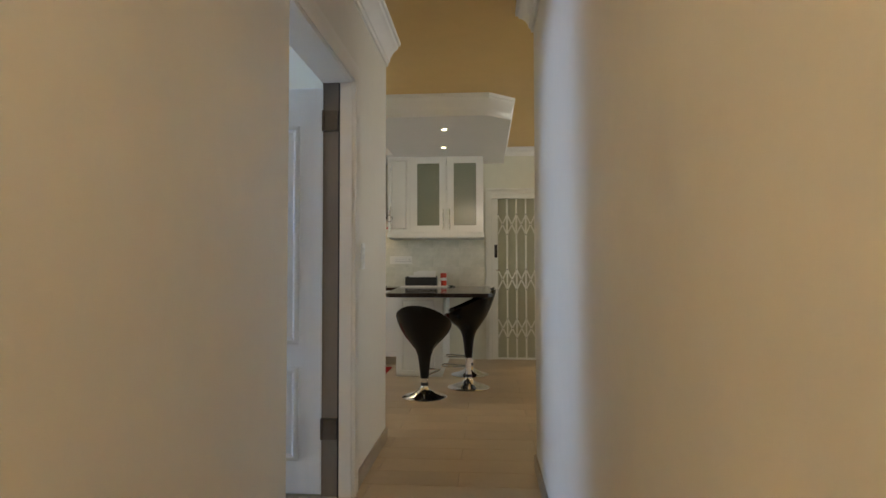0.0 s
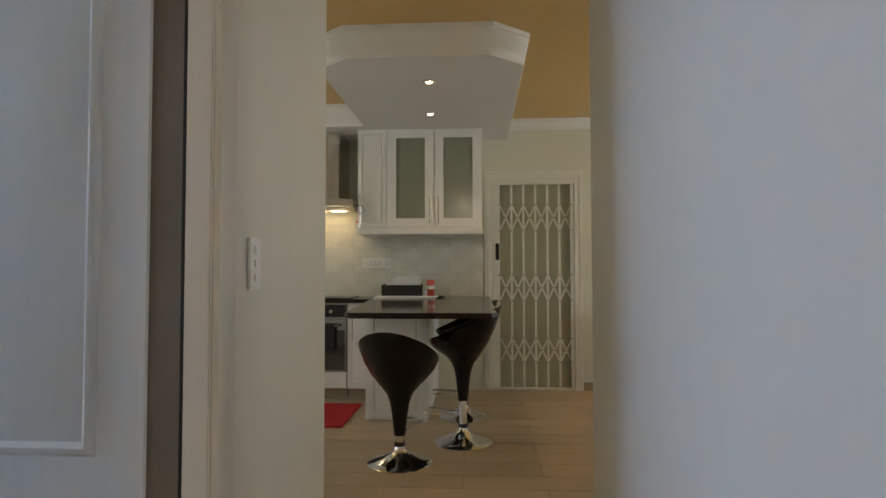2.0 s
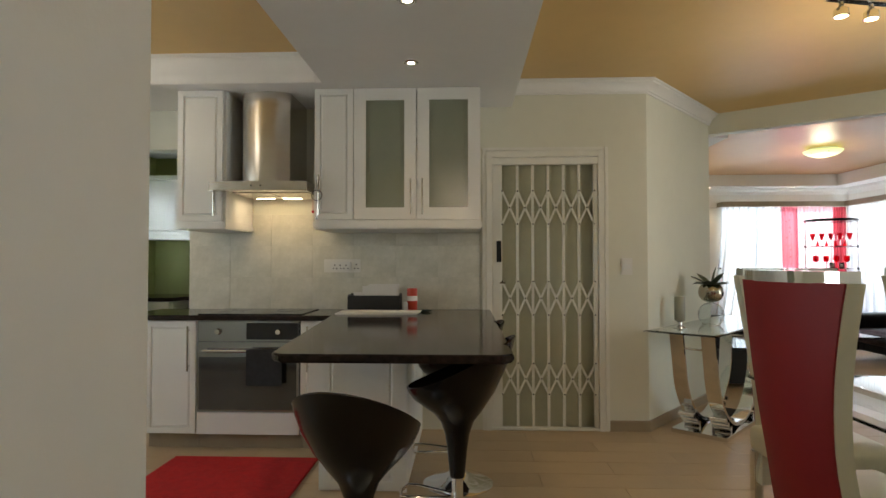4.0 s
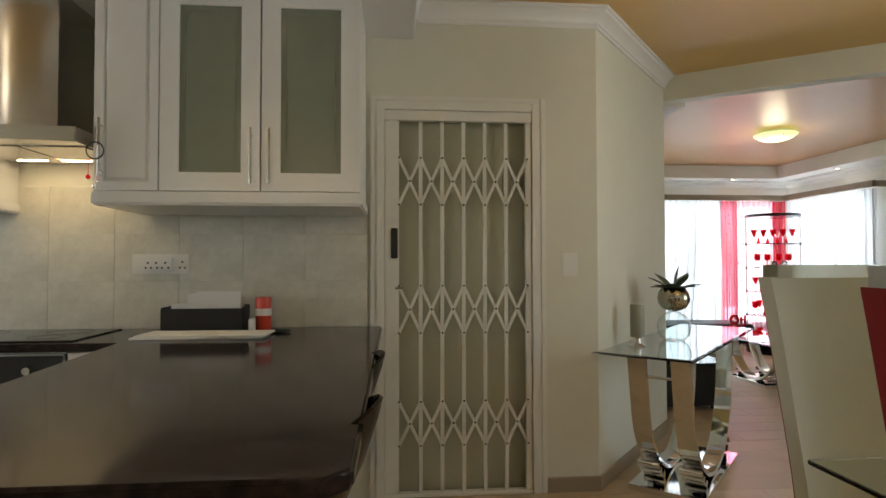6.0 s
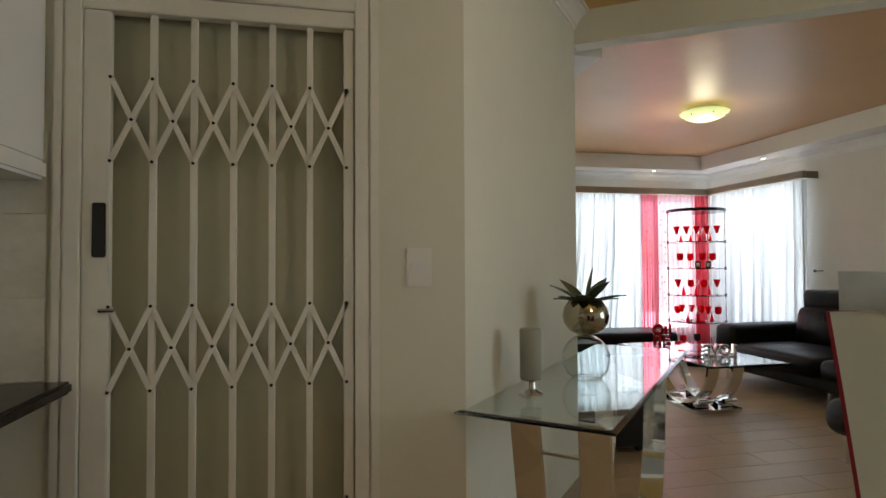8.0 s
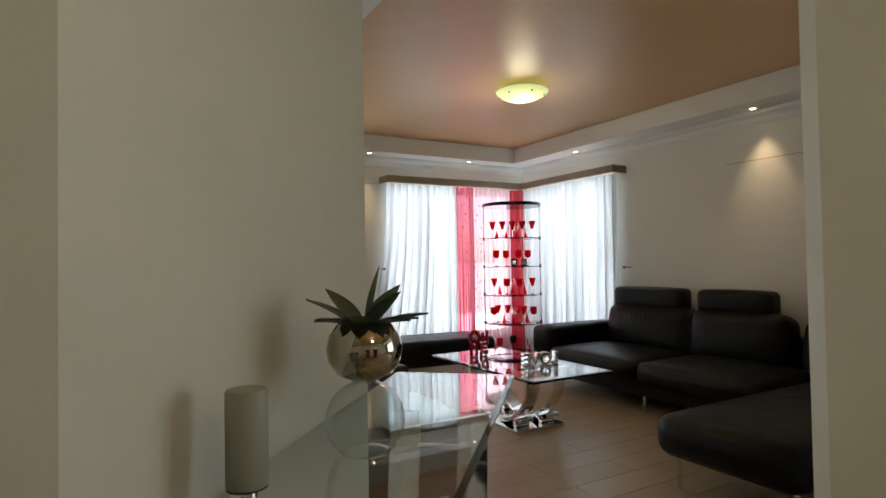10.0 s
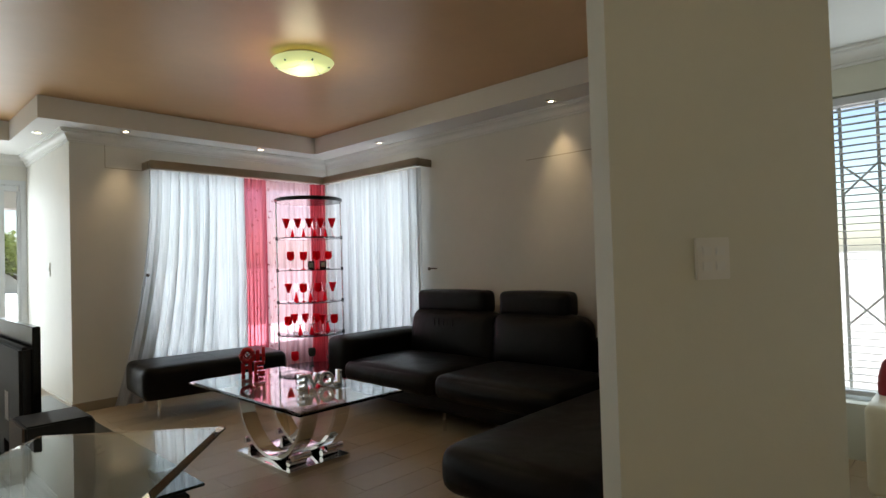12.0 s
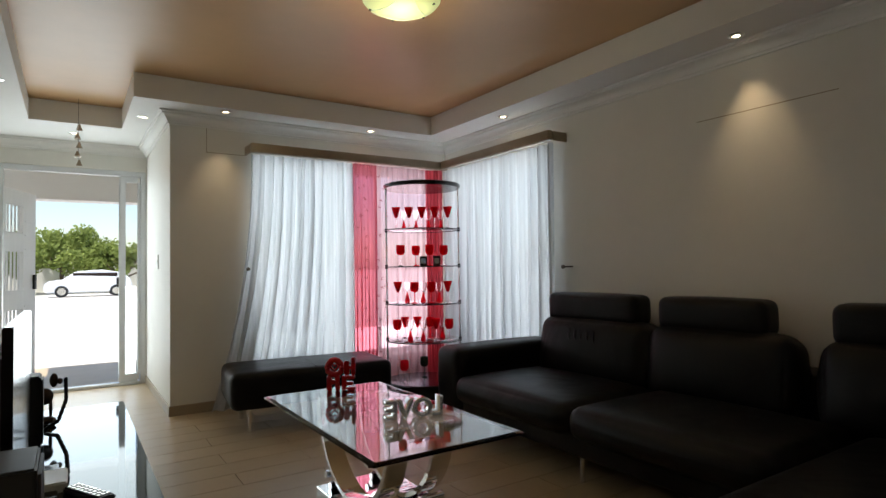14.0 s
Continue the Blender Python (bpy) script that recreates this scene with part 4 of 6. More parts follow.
for zc, hh in ((1.665, 0.125), (0.985, 0.125), (0.385, 0.115)):
    for k in range(6):
        for s in (1, -1):
            bm = bmesh.new()
            a, b = Vector((xs[k], -0.010 if s > 0 else -0.006, zc - s * hh)), Vector((xs[k + 1], -0.010 if s > 0 else -0.006, zc + s * hh))
            d = b - a
            box(bm, 0, d.length, -0.002, 0.002, -0.008, 0.008, Matrix.Translation(a) @ Matrix.Rotation(-math.atan2(d.z, d.x), 4, "Y"))
            part("lattice_strap", bm, M_GATE, gt)
    for k in range(7):
        for z in (zc - hh, zc + hh):
            bm = bmesh.new(); lathe(bm, [(0, 0.004), (0.005, 0.002), (0.005, 0), (0, 0)], 8, pose(xs[k], -0.0125, z, 90)); part("rivet", bm, M_BLACK, gt)
    for k in range(6):
        bm = bmesh.new(); lathe(bm, [(0, 0.004), (0.005, 0.002), (0.005, 0), (0, 0)], 8, pose((xs[k] + xs[k + 1]) / 2, -0.0125, zc, 90)); part("rivet", bm, M_BLACK, gt)
boxpart("lock", (0.432, 0.468, -0.022, -0.012, 1.255, 1.415), M_BLACK, gt, "black gate lock with a steel keyhole", bevel=0.003)
bm = bmesh.new(); rod(bm, (0.455, -0.03, 1.10), (0.495, -0.03, 1.10), 0.006, 8); part("pull", bm, M_STEEL, gt, smooth=40)
dl = thing("door_2", "plain beige flush door closed behind the gate", "door", pose(0.40, GY + 0.07, 0))
tagged(dl, kind="structure")
boxpart("leaf", (0.0, 0.79, 0, 0.04, 0.005, 2.035), material("beige_door_paint", (0.50, 0.50, 0.37), 0.5, vary=0.04, scale=2), dl)
bm = bmesh.new()
for d in ((0.325, 0.354, GY - 0.018, GY - 0.0005, 0, 2.12), (1.236, 1.268, GY - 0.018, GY - 0.0005, 0, 2.12), (0.354, 1.236, GY - 0.018, GY - 0.0005, 2.092, 2.12)):
    box(bm, *d)
bevelled(bm, 0.005)
structure("trim_door_2", bm, M_GATE, "white timber trim round the gated doorway", "trim", smooth=40)

# downlights
def downlight(x, y, z, energy, spot=95, tilt=(0, 0), label="recessed round chrome downlight, switched on"):
    d = thing("downlight", label, "downlight", pose(x, y, z), "recessed downlights")
    bm = bmesh.new(); lathe(bm, [(0.022, 0.006), (0.022, -0.003), (0.034, -0.006), (0.043, -0.004), (0.046, 0.0)], 24); part("bezel", bm, M_CHROME, d, "chrome ring", smooth=60)
    bm = bmesh.new(); lathe(bm, [(0, -0.002), (0.021, -0.002), (0.021, 0.0), (0, 0.0)], 20); part("bulb", bm, M_BULB, d, "glowing lamp face")
    if energy:
        lamp("downlight_beam", "SPOT", look((x, y, z - 0.012), (x + tilt[0], y + tilt[1], z - 1)), energy, WARM, spot=spot, blend=1.0, soft=0.025)
    return d


downlight(-0.06, 5.24, LOW, 9)
downlight(-0.12, 6.04, LOW, 9)
downlight(-2.50, 6.55, LOW, 13, tilt=(0, 0.35))
downlight(4.05, 11.87, RING, 14, 62, (0, 0.14))
downlight(5.36, 11.89, RING, 9, 80, (0, 0.06))
downlight(6.12, 10.86, RING, 9, 80, (0.06, 0))
downlight(6.16, 8.82, RING, 17, 62, (0.13, 0))
downlight(3.50, 12.36, RING, 3, 70, (0.1, 0))
downlight(2.58, 11.79, RING, 3, 80)
downlight(3.02, 13.28, RING, 3, 80, (0, 0.2))

# ceiling light over the open kitchen floor
kl = thing("ceiling_light", "round opal kitchen ceiling light, switched on", "ceiling light", pose(-2.2, 5.5, CEIL))
bm = bmesh.new(); lathe(bm, [(0, -0.01), (0.17, -0.01), (0.17, 0), (0, 0)], 28); part("base", bm, M_GLOSSWHITE, kl, smooth=40)
bm = bmesh.new(); lathe(bm, [(0, -0.085), (0.07, -0.08), (0.12, -0.055), (0.155, -0.012)], 28)
part("shade", bm, glow("opal_kitchen_shade_lit", (1.0, 0.84, 0.6), 1.0), kl, "lit opal glass bowl", smooth=60)
lamp("kitchen_bulb", "POINT", pose(-2.2, 5.5, CEIL - 0.3), 2.2, (1.0, 0.88, 0.72), soft=0.14)

# ---- dining area ----
def dining_chair(m, red=True):
    """Faces +y; the outer back looks to -y."""
    c = thing("dining_chair", "high-back dining chair, red outside and cream inside, chrome top rail", "dining chair", m, "dining chairs")
    rows = 15
    def shell(off0, off1, mat, name, label, z0=0.22, z1=1.186, wide=1.0):
        bm = bmesh.new()
        n = 10
        front, back = [], []
        for i in range(rows + 1):
            u = i / rows
            z = z0 + (z1 - z0) * u
            half = (0.165 + 0.055 * abs(2 * u - 0.75) ** 1.6) * wide
            y = -0.05 * math.sin(math.pi * u) * 0.9 + 0.05 * (1 - u) ** 2 - 0.06 * u * u
            fr, bk = [], []
            for j in range(n + 1):
                v = j / n * 2 - 1
                bow = 0.035 * (v * v)
                fr.append(bm.verts.new((half * v, y + bow + off1, z)))
                bk.append(bm.verts.new((half * v, y + bow + off0, z)))
            front.append(fr); back.append(bk)
        for i in range(rows):
            for j in range(n):
                bm.faces.new((front[i][j], front[i][j + 1], front[i + 1][j + 1], front[i + 1][j]))
                bm.faces.new((back[i][j + 1], back[i][j], back[i + 1][j], back[i + 1][j + 1]))
            bm.faces.new((front[i][0], front[i + 1][0], back[i + 1][0], back[i][0]))
            bm.faces.new((front[i + 1][n], front[i][n], back[i][n], back[i + 1][n]))
        for j in range(n):
            bm.faces.new((front[0][j + 1], front[0][j], back[0][j], back[0][j + 1]))
            bm.faces.new((front[rows][j], front[rows][j + 1], back[rows][j + 1], back[rows][j]))
        return part(name, bm, mat, c, label, smooth=50)
    shell(-0.036, -0.0285, M_REDLEA, "back_panel", "red leatherette outer back", wide=0.985)
    shell(-0.028, 0.030, M_CREAMLEA, "backrest", "cream leatherette inner back")
    bm = bmesh.new()
    n = 12
    lo, hi = [], []
    ring = []
    for j in range(n + 1):
        v = j / n * 2 - 1
        ring.append((0.223 * v, -0.062 + 0.035 * v * v))
    outer = [(x, y - 0.036) for x, y in ring]
    inner = [(x, y + 0.034) for x, y in ring][::-1]
    prism(bm, outer + inner, 1.184, 1.222)
    part("top_rail", bm, M_CHROME, c, "polished chrome top rail", smooth=40)
    bm = bmesh.new(); cushion(bm, -0.215, 0.215, 0.02, 0.44, 0.36, 0.48, 0.03, 3, 0.012)
    part("seat", bm, M_CREAMLEA, c, "cream leatherette seat", smooth=60)
    for sx in (-1, 1):
        for y0, y1 in ((0.02, 0.07), (0.38, 0.43)):
            boxpart("leg", (sx * 0.19 - 0.02, sx * 0.19 + 0.02, y0, y1, 0.0, 0.362), M_CHROME, c, bevel=0.004)
    return c


ch = dining_chair(pose(1.33, 4.665, 0, 0, 0, -82))
copy_thing(ch, pose(1.765, 5.54, 0, 0, 0, 180))
copy_thing(ch, pose(2.48, 5.54, 0, 0, 0, 180))
copy_thing(ch, pose(2.45, 4.08, 0, 0, 0, 0))
dt = thing("dining_table", "rectangular clear glass dining table on chrome pedestals", "dining table", pose(2.45, 4.85, 0))
bm = bmesh.new(); box(bm, -1.0, 0.95, -0.45, 0.46, 0.738, 0.75); bevelled(bm, 0.002)
part("tabletop", bm, M_TABLEGLASS, dt, "greenish clear glass top", smooth=40)


def u_band(R, width, thick, top, n=26):
    """A U of flat chrome band in the x-z plane: a round bowl and slightly splayed arms; width runs along y."""
    bm = bmesh.new()
    low = 0.03
    full = top - low
    turn = math.acos(1 - min(0.9 * R, 0.85 * full) / R)
    pts = [(R * math.sin(turn * (2 * i / n - 1)), R * (1 - math.cos(turn * (2 * i / n - 1)))) for i in range(n + 1)]
    splay = 0.19 * (full - pts[-1][1])
    pts = [(pts[0][0] - splay, full)] + pts + [(pts[-1][0] + splay, full)]
    k = len(pts)
    sect = []
    for i, (x, z) in enumerate(pts):
        a, b = pts[max(0, i - 1)], pts[min(k - 1, i + 1)]
        t = Vector((b[0] - a[0], 0, b[1] - a[1])).normalized()
        nrm = Vector((-t.z, 0, t.x)) * thick / 2
        p = Vector((x, 0, z + low + (thick / 2 if 0 < i < k - 1 else 0)))
        sect.append([bm.verts.new(p + nrm + Vector((0, q * width / 2, 0))) for q in (-1, 1)] + [bm.verts.new(p - nrm + Vector((0, q * width / 2, 0))) for q in (1, -1)])
    for a, b in zip(sect, sect[1:]):
        for j in range(4):
            bm.faces.new((a[j], b[j], b[(j + 1) % 4], a[(j + 1) % 4]))
    bm.faces.new(sect[0]); bm.faces.new(sect[-1][::-1])
    return bm


def pedestal(parent, cx, cy, plate_l, plate_w, R, gap, top, band=0.10, rolls=3):
    bm = bmesh.new(); box(bm, cx - plate_l / 2, cx + plate_l / 2, cy - plate_w / 2, cy + plate_w / 2, 0, 0.03); bevelled(bm, 0.003)
    part("base_plate", bm, M_CHROME, parent, "mirror-bright chrome base plate", smooth=40)
    for s in (-1, 1):
        yc = cy + s * gap / 2
        part("u_leg", u_band(R, band, 0.022, top), M_CHROME, parent, "polished chrome U-shaped leg", smooth=40, m=pose(cx, yc, 0))
        # short rolls stacked under the curve at both ends
        for e in (-1, 1):
            for q in range(rolls):
                z = 0.05 + 0.0395 * q
                x = cx + e * (math.sqrt(max(0.0, R * R - (R - (z + 0.012)) ** 2)) + 0.022)
                bm = bmesh.new(); rod(bm, (x, yc - band * 0.58, z), (x, yc + band * 0.58, z), 0.0195, 18)
                part("roll", bm, M_CHROME, parent, "short chrome roll", smooth=40)
    rise = min(0.9 * R, 0.85 * (top - 0.03))
    z = 0.86 * top
    h = min(z - 0.03, rise)
    reach = math.sqrt(R * R - (R - h) ** 2) + 0.19 * max(0.0, z - 0.03 - rise)
    for x in (cx - reach, cx + reach):
        bm = bmesh.new(); rod(bm, (x, cy - gap / 2 + band / 2, z), (x, cy + gap / 2 - band / 2, z), 0.008, 10)
        part("cross_bar", bm, M_CHROME, parent, smooth=40)


pedestal(dt, 0, 0, 0.9, 0.5, 0.36, 0.24, 0.738)

def glass_top(bm, x0, x1, y0, y1, z0, z1, edge=0.014):
    """A glass slab with a wide ground bevel round its upper face."""
    rings = [[bm.verts.new((x, y, z)) for x, y in ((x0 + e, y0 + e), (x1 - e, y0 + e), (x1 - e, y1 - e), (x0 + e, y1 - e))] for z, e in ((z0, 0.0), (z1 - 0.006, 0.0), (z1, edge))]
    bm.faces.new(rings[0][::-1]); bm.faces.new(rings[-1])
    for a, b in zip(rings, rings[1:]):
        for i in range(4):
            bm.faces.new((a[i], a[(i + 1) % 4], b[(i + 1) % 4], b[i]))
    return bm


# chrome spotlight bar on the kitchen ceiling
sp = thing("ceiling_spotlight_bar", "chrome ceiling bar with three lit spotlights", "ceiling light", pose(2.30, 5.72, CEIL, 0, 0, 12))
boxpart("bar", (-0.25, 0.25, -0.025, 0.025, -0.03, 0.0), M_CHROME, sp)
for k in (-0.18, 0.0, 0.18):
    bm = bmesh.new(); lathe(bm, [(0, -0.035), (0.012, -0.035), (0.014, -0.06), (0.034, -0.075), (0.038, -0.11), (0.03, -0.112)], 18, pose(k, 0, 0)); sh = part("spot_head", bm, M_CHROME, sp, smooth=50)
    bm = bmesh.new(); lathe(bm, [(0, -0.108), (0.03, -0.108), (0.03, -0.104), (0, -0.104)], 16, pose(k, 0, 0)); part("bulb", bm, M_BULB, sh, "glowing lamp face")
lamp("spotlight_bar_light", "POINT", pose(2.30, 5.72, CEIL - 0.62), 9.5, (1.0, 0.89, 0.72), soft=0.10)

# the living wing, from its own origin
ORIGIN = WING
LX, LY, DX, DY = 6.40, 12.25, 3.745, 13.9
# ---- console table on the slanting wall ----
CD = 48.4
ct = thing("console_table", "long glass console table on chrome U-shaped legs", "console table", pose(2.378, 7.679, 0, 0, 0, CD))
bm = glass_top(bmesh.new(), -0.89, 0.89, -0.262, 0.258, 0.738, 0.75)
part("tabletop", bm, M_TABLEGLASS, ct, "clear glass top with bevelled edge")
pedestal(ct, -0.285, -0.075, 0.91, 0.39, 0.50, 0.22, 0.738, 0.095)
M_STEMRIM = glass("vase_rim_glass")
PV = pose(2.255, 7.575, 0.75)
gv = thing("glass_globe_vase", "clear round glass bowl vase upside under the pot", "vase", PV)
bm = bmesh.new()
arc = [(0.1 * math.sin(radians(a)), 0.0822 - 0.1 * math.cos(radians(a))) for a in range(35, 181, 5)]
lathe(bm, arc + [(r * 0.985, 0.0822 + (z - 0.0822) * 0.985) for r, z in arc[::-1]] + [arc[0]], 56)
part("bowl", bm, thin_glass("thin_blown_glass", 4.0), gv, smooth=70)
bm = bmesh.new(); tube(bm, [(0.0575 * math.cos(a * 0.19635), 0.0575 * math.sin(a * 0.19635), 0.003) for a in range(32)], 0.0026, 8, True)
part("rim", bm, M_STEMRIM, gv, "polished glass rim", smooth=60)
po = thing("plant_pot", "round gold mirror-finish pot with a small succulent", "plant", PV @ pose(0, 0, 0.1826) @ Matrix.Diagonal((1.06, 1.06, 1.06, 1)))
bm = bmesh.new()
lathe(bm, [(0, 0.0), (0.034, 0.001), (0.066, 0.016), (0.086, 0.046), (0.091, 0.075), (0.084, 0.108), (0.066, 0.131), (0.060, 0.134), (0.057, 0.131), (0.058, 0.125), (0.0, 0.122)], 44)
part("pot", bm, M_MIRRORGOLD, po, "gold mirror-finish round pot", smooth=70)
rnd = random.Random(4)
for k in range(11):
    a = k * 2.4 + rnd.uniform(-0.2, 0.2)
    spike = k == 3
    up = rnd.uniform(0.25, 0.9) if not spike else 1.25
    ln = rnd.uniform(0.115, 0.155) if not spike else 0.15
    bm = bmesh.new()
    rows_ = []
    n = 9
    for i in range(n + 1):
        u_ = i / n
        w = (0.029 if not spike else 0.008) * math.sin(math.pi * min(1.0, 0.16 + 0.84 * u_)) ** 0.9 + 0.0006
        r = 0.012 + ln * u_ * math.cos(up * (1 - 0.3 * u_))
        z = 0.122 + ln * u_ * math.sin(up) - 0.03 * u_ * u_ * (1.1 - up)
        cup = 0.25 * w
        rows_.append([bm.verts.new(p) for p in ((r, -w, z + cup), (r, 0, z - 0.003), (r, w, z + cup), (r, 0, z + 0.002))])
    for p, q in zip(rows_, rows_[1:]):
        for j in range(4):
            bm.faces.new((p[j], p[(j + 1) % 4], q[(j + 1) % 4], q[j]))
    bm.faces.new(rows_[0][::-1]); bm.faces.new(rows_[-1])
    part("leaf", bm, M_LEAF, po, "thick pointed dark green leaf", smooth=60, m=pose(0, 0, 0, 0, 0, math.degrees(a)))
cv = thing("candle_holder", "frosted white glass cylinder on a chrome foot", "candle holder", pose(1.925, 7.355, 0.75))
bm = bmesh.new(); lathe(bm, [(0, 0), (0.045, 0), (0.047, 0.006), (0.02, 0.02), (0.018, 0.045), (0.04, 0.055), (0, 0.056)], 24); part("foot", bm, M_CHROME, cv, smooth=50)
bm = bmesh.new(); lathe(bm, [(0, 0.057), (0.038, 0.057), (0.040, 0.06), (0.040, 0.235), (0.037, 0.24), (0, 0.241)], 24)
part("cylinder", bm, material("frosted_white", (0.34, 0.35, 0.28), 0.5, vary=0.04), cv, smooth=50)

# ---- living room ----
# windows
def window(name, m, w, h, bars, label):
    win = thing(name, label, "window", m)
    tagged(win, kind="structure")
    bm = bmesh.new()
    for d in ((0, w, -0.03, 0.03, 0, 0.045), (0, w, -0.03, 0.03, h - 0.045, h), (0, 0.045, -0.03, 0.03, 0.045, h - 0.045), (w - 0.045, w, -0.03, 0.03, 0.045, h - 0.045)):
        box(bm, *d)
    part("window_frame", bm, M_ALU, win)
    xs_ = [0.045 + (w - 0.09) * k / (bars + 1) for k in range(bars + 2)]
    for x in xs_[1:-1]:
        boxpart("mullion", (x - 0.022, x + 0.022, -0.025, 0.025, 0.045, h - 0.045), M_ALU, win, bevel=0.002)
    for a, b in zip(xs_, xs_[1:]):
        bm = bmesh.new(); box(bm, a + 0.02, b - 0.02, -0.003, 0.003, 0.045, h - 0.045)
        pn = part("pane", bm, M_GLASS, win, "clear glass pane")
        pn.visible_shadow = False
    return win


window("window_1", pose(4.415, LY + 0.15, 0.30), 1.90, 1.82, 2, "white aluminium window behind the sheer curtains")
window("window_2", pose(LX + 0.15, 10.66, 0.30, 0, 0, 90), 1.39, 1.82, 1, "white aluminium side window behind the sheer curtain")
window("window_3", pose(LX + 0.15, 4.23, 0.32, 0, 0, 90), 3.12, 1.78, 3, "wide white aluminium dining window with blinds")


def curtain(name, p0, p1, z0, z1, mat, folds, depth, label, seed, gather=0.0, flare=0.0):
    """Hanging cloth from p0 to p1, folded; flare widens its foot towards p0."""
    rr = random.Random(seed)
    m, length = line_frame(p0, p1)
    n, rows_ = folds * 14, 26
    ph = [rr.uniform(-0.9, 0.9) for _ in range(folds + 2)]
    amp = [rr.uniform(0.3, 1.5) for _ in range(folds + 2)]
    bm = bmesh.new()
    grid = []
    for j in range(rows_ + 1):
        v = j / rows_
        row = []
        for i in range(n + 1):
            u_ = i / n
            f = u_ * folds
            k = int(min(f, folds - 1))
            q = f - k
            am = amp[k] * (1 - q) + amp[k + 1] * q
            pp = ph[k] * (1 - q) + ph[k + 1] * q
            d = depth * am * (math.sin(2 * math.pi * f + pp * v * 1.6) + 0.35 * math.sin(4.7 * math.pi * f + 2 * v + pp) + 0.16 * math.sin(11.3 * math.pi * f + 5 * v * pp)) * (0.45 + 0.55 * v)
            s = u_ * length + 0.012 * math.sin(7 * f + 3 * v) * v - flare * v ** 2 * (1 - u_)
            row.append(bm.verts.new((s, d, z1 + (z0 - z1) * v)))
        grid.append(row)
    for a, b in zip(grid, grid[1:]):
        for i in range(n):
            bm.faces.new((a[i], a[i + 1], b[i + 1], b[i]))
    bmesh.ops.transform(bm, matrix=m, verts=bm.verts)
    return single(name, bm, mat, label, "curtain", smooth=80)


curtain("curtain", (4.36, 12.15), (5.30, 12.15), 0.012, 2.135, M_CURTAIN, 10, 0.046, "white sheer curtain hanging before the front window", 1, flare=0.33)
curtain("curtain", (5.28, 12.13), (5.53, 12.13), 0.05, 2.135, M_REDSHEER, 6, 0.024, "red organza curtain with embroidered sprigs beside the white one", 2)
curtain("curtain", (5.52, 12.135), (6.24, 12.135), 0.05, 2.135, M_PINKSHEER, 9, 0.02, "pale pink organza curtain behind the display stand", 6)
curtain("curtain", (6.27, 12.09), (6.27, 10.50), 0.05, 2.125, M_CURTAIN, 13, 0.044, "white sheer curtain hanging before the side window", 3)
# red gathered tail in the corner
curtain("curtain", (6.05, 12.085), (6.21, 12.02), 0.05, 2.125, M_REDTAIL, 5, 0.020, "red organza curtain gathered in the window corner", 5)
# sprigs on the red cloth
rnd = random.Random(8)
M_SPRIG = material("dark_red_thread", (0.18, 0.01, 0.02), 0.8)
bm = bmesh.new()
for k in range(60):
    x, z = rnd.choice((5.33, 5.39, 5.52, 5.60)) + rnd.uniform(-0.02, 0.02), 0.2 + (k % 20) * 0.095 + rnd.uniform(-0.02, 0.02)
    a = rnd.uniform(0, 6.28)
    tube(bm, [(x + 0.03 * t_ * math.cos(a + 1.3 * t_), 12.078, z + 0.03 * t_ * math.sin(a + 1.3 * t_)) for t_ in (-1, -0.4, 0.2, 0.8)], [0.001, 0.005, 0.004, 0.001], 5)
em = single("embroidery", bm, M_SPRIG, "dark red embroidered sprigs on the organza curtain", "embroidery", kind="stuff")

# pelmet rails
for d, lab in (((4.33, 6.30, 12.045, 12.10, 2.135, 2.215), "bronze curtain rail pelmet over the front window"), ((6.20, 6.25, 10.48, 12.04, 2.135, 2.215), "bronze curtain rail pelmet over the side window")):
    pe = thing("curtain_pelmet", lab, "pelmet")
    bm = bmesh.new(); box(bm, *d); bevelled(bm, 0.008); part("fascia", bm, M_BRASS, pe, smooth=40)
    if d[1] - d[0] > 1:
        boxpart("return", (4.33, 4.345, 12.102, LY, 2.135, 2.21), M_BRASS, pe)
        boxpart("rail", (4.36, 6.22, 12.13, 12.17, 2.15, 2.17), M_ALU, pe)
        boxpart("bracket", (5.2, 5.23, 12.102, LY, 2.18, 2.20), M_ALU, pe)
    else:
        boxpart("return", (6.252, LX, 10.48, 10.495, 2.135, 2.21), M_BRASS, pe)
        boxpart("rail", (6.262, 6.285, 10.52, 12.0, 2.15, 2.17), M_ALU, pe)
        boxpart("bracket", (6.252, LX, 11.2, 11.23, 2.18, 2.20), M_ALU, pe)
for m_, lab in ((pose(LX, 10.45, 1.14, 0, 0, 90), "small dark metal curtain holdback beside the sofa"), (pose(4.33, LY, 1.16, 0, 0, 180), "small dark metal curtain holdback on the white wall")):
    hb = thing("curtain_holdback", lab, "holdback", m_)
    bm = bmesh.new(); rod(bm, (0, 0, 0), (0, 0.10, 0), 0.006); rod(bm, (0, 0.10, 0), (0.0, 0.11, 0), 0.016, 14)
    part("stem", bm, M_HINGE, hb, smooth=40)

# thin dark seam lines on the walls
for d, nm in (((LX - 0.0009, LX - 0.0002, 8.55, 9.35, 2.04, 2.045), "wall_seam"), ((4.02, 4.33, LY - 0.0009, LY - 0.0002, 2.135, 2.14), "wall_seam"), ((4.02, 4.025, LY - 0.0009, LY - 0.0002, 2.14, RING - 0.1), "wall_seam")):
    bm = bmesh.new(); box(bm, *d); structure("trim_" + nm, bm, M_SKIRT, "thin dark seam line on the white wall", "trim")

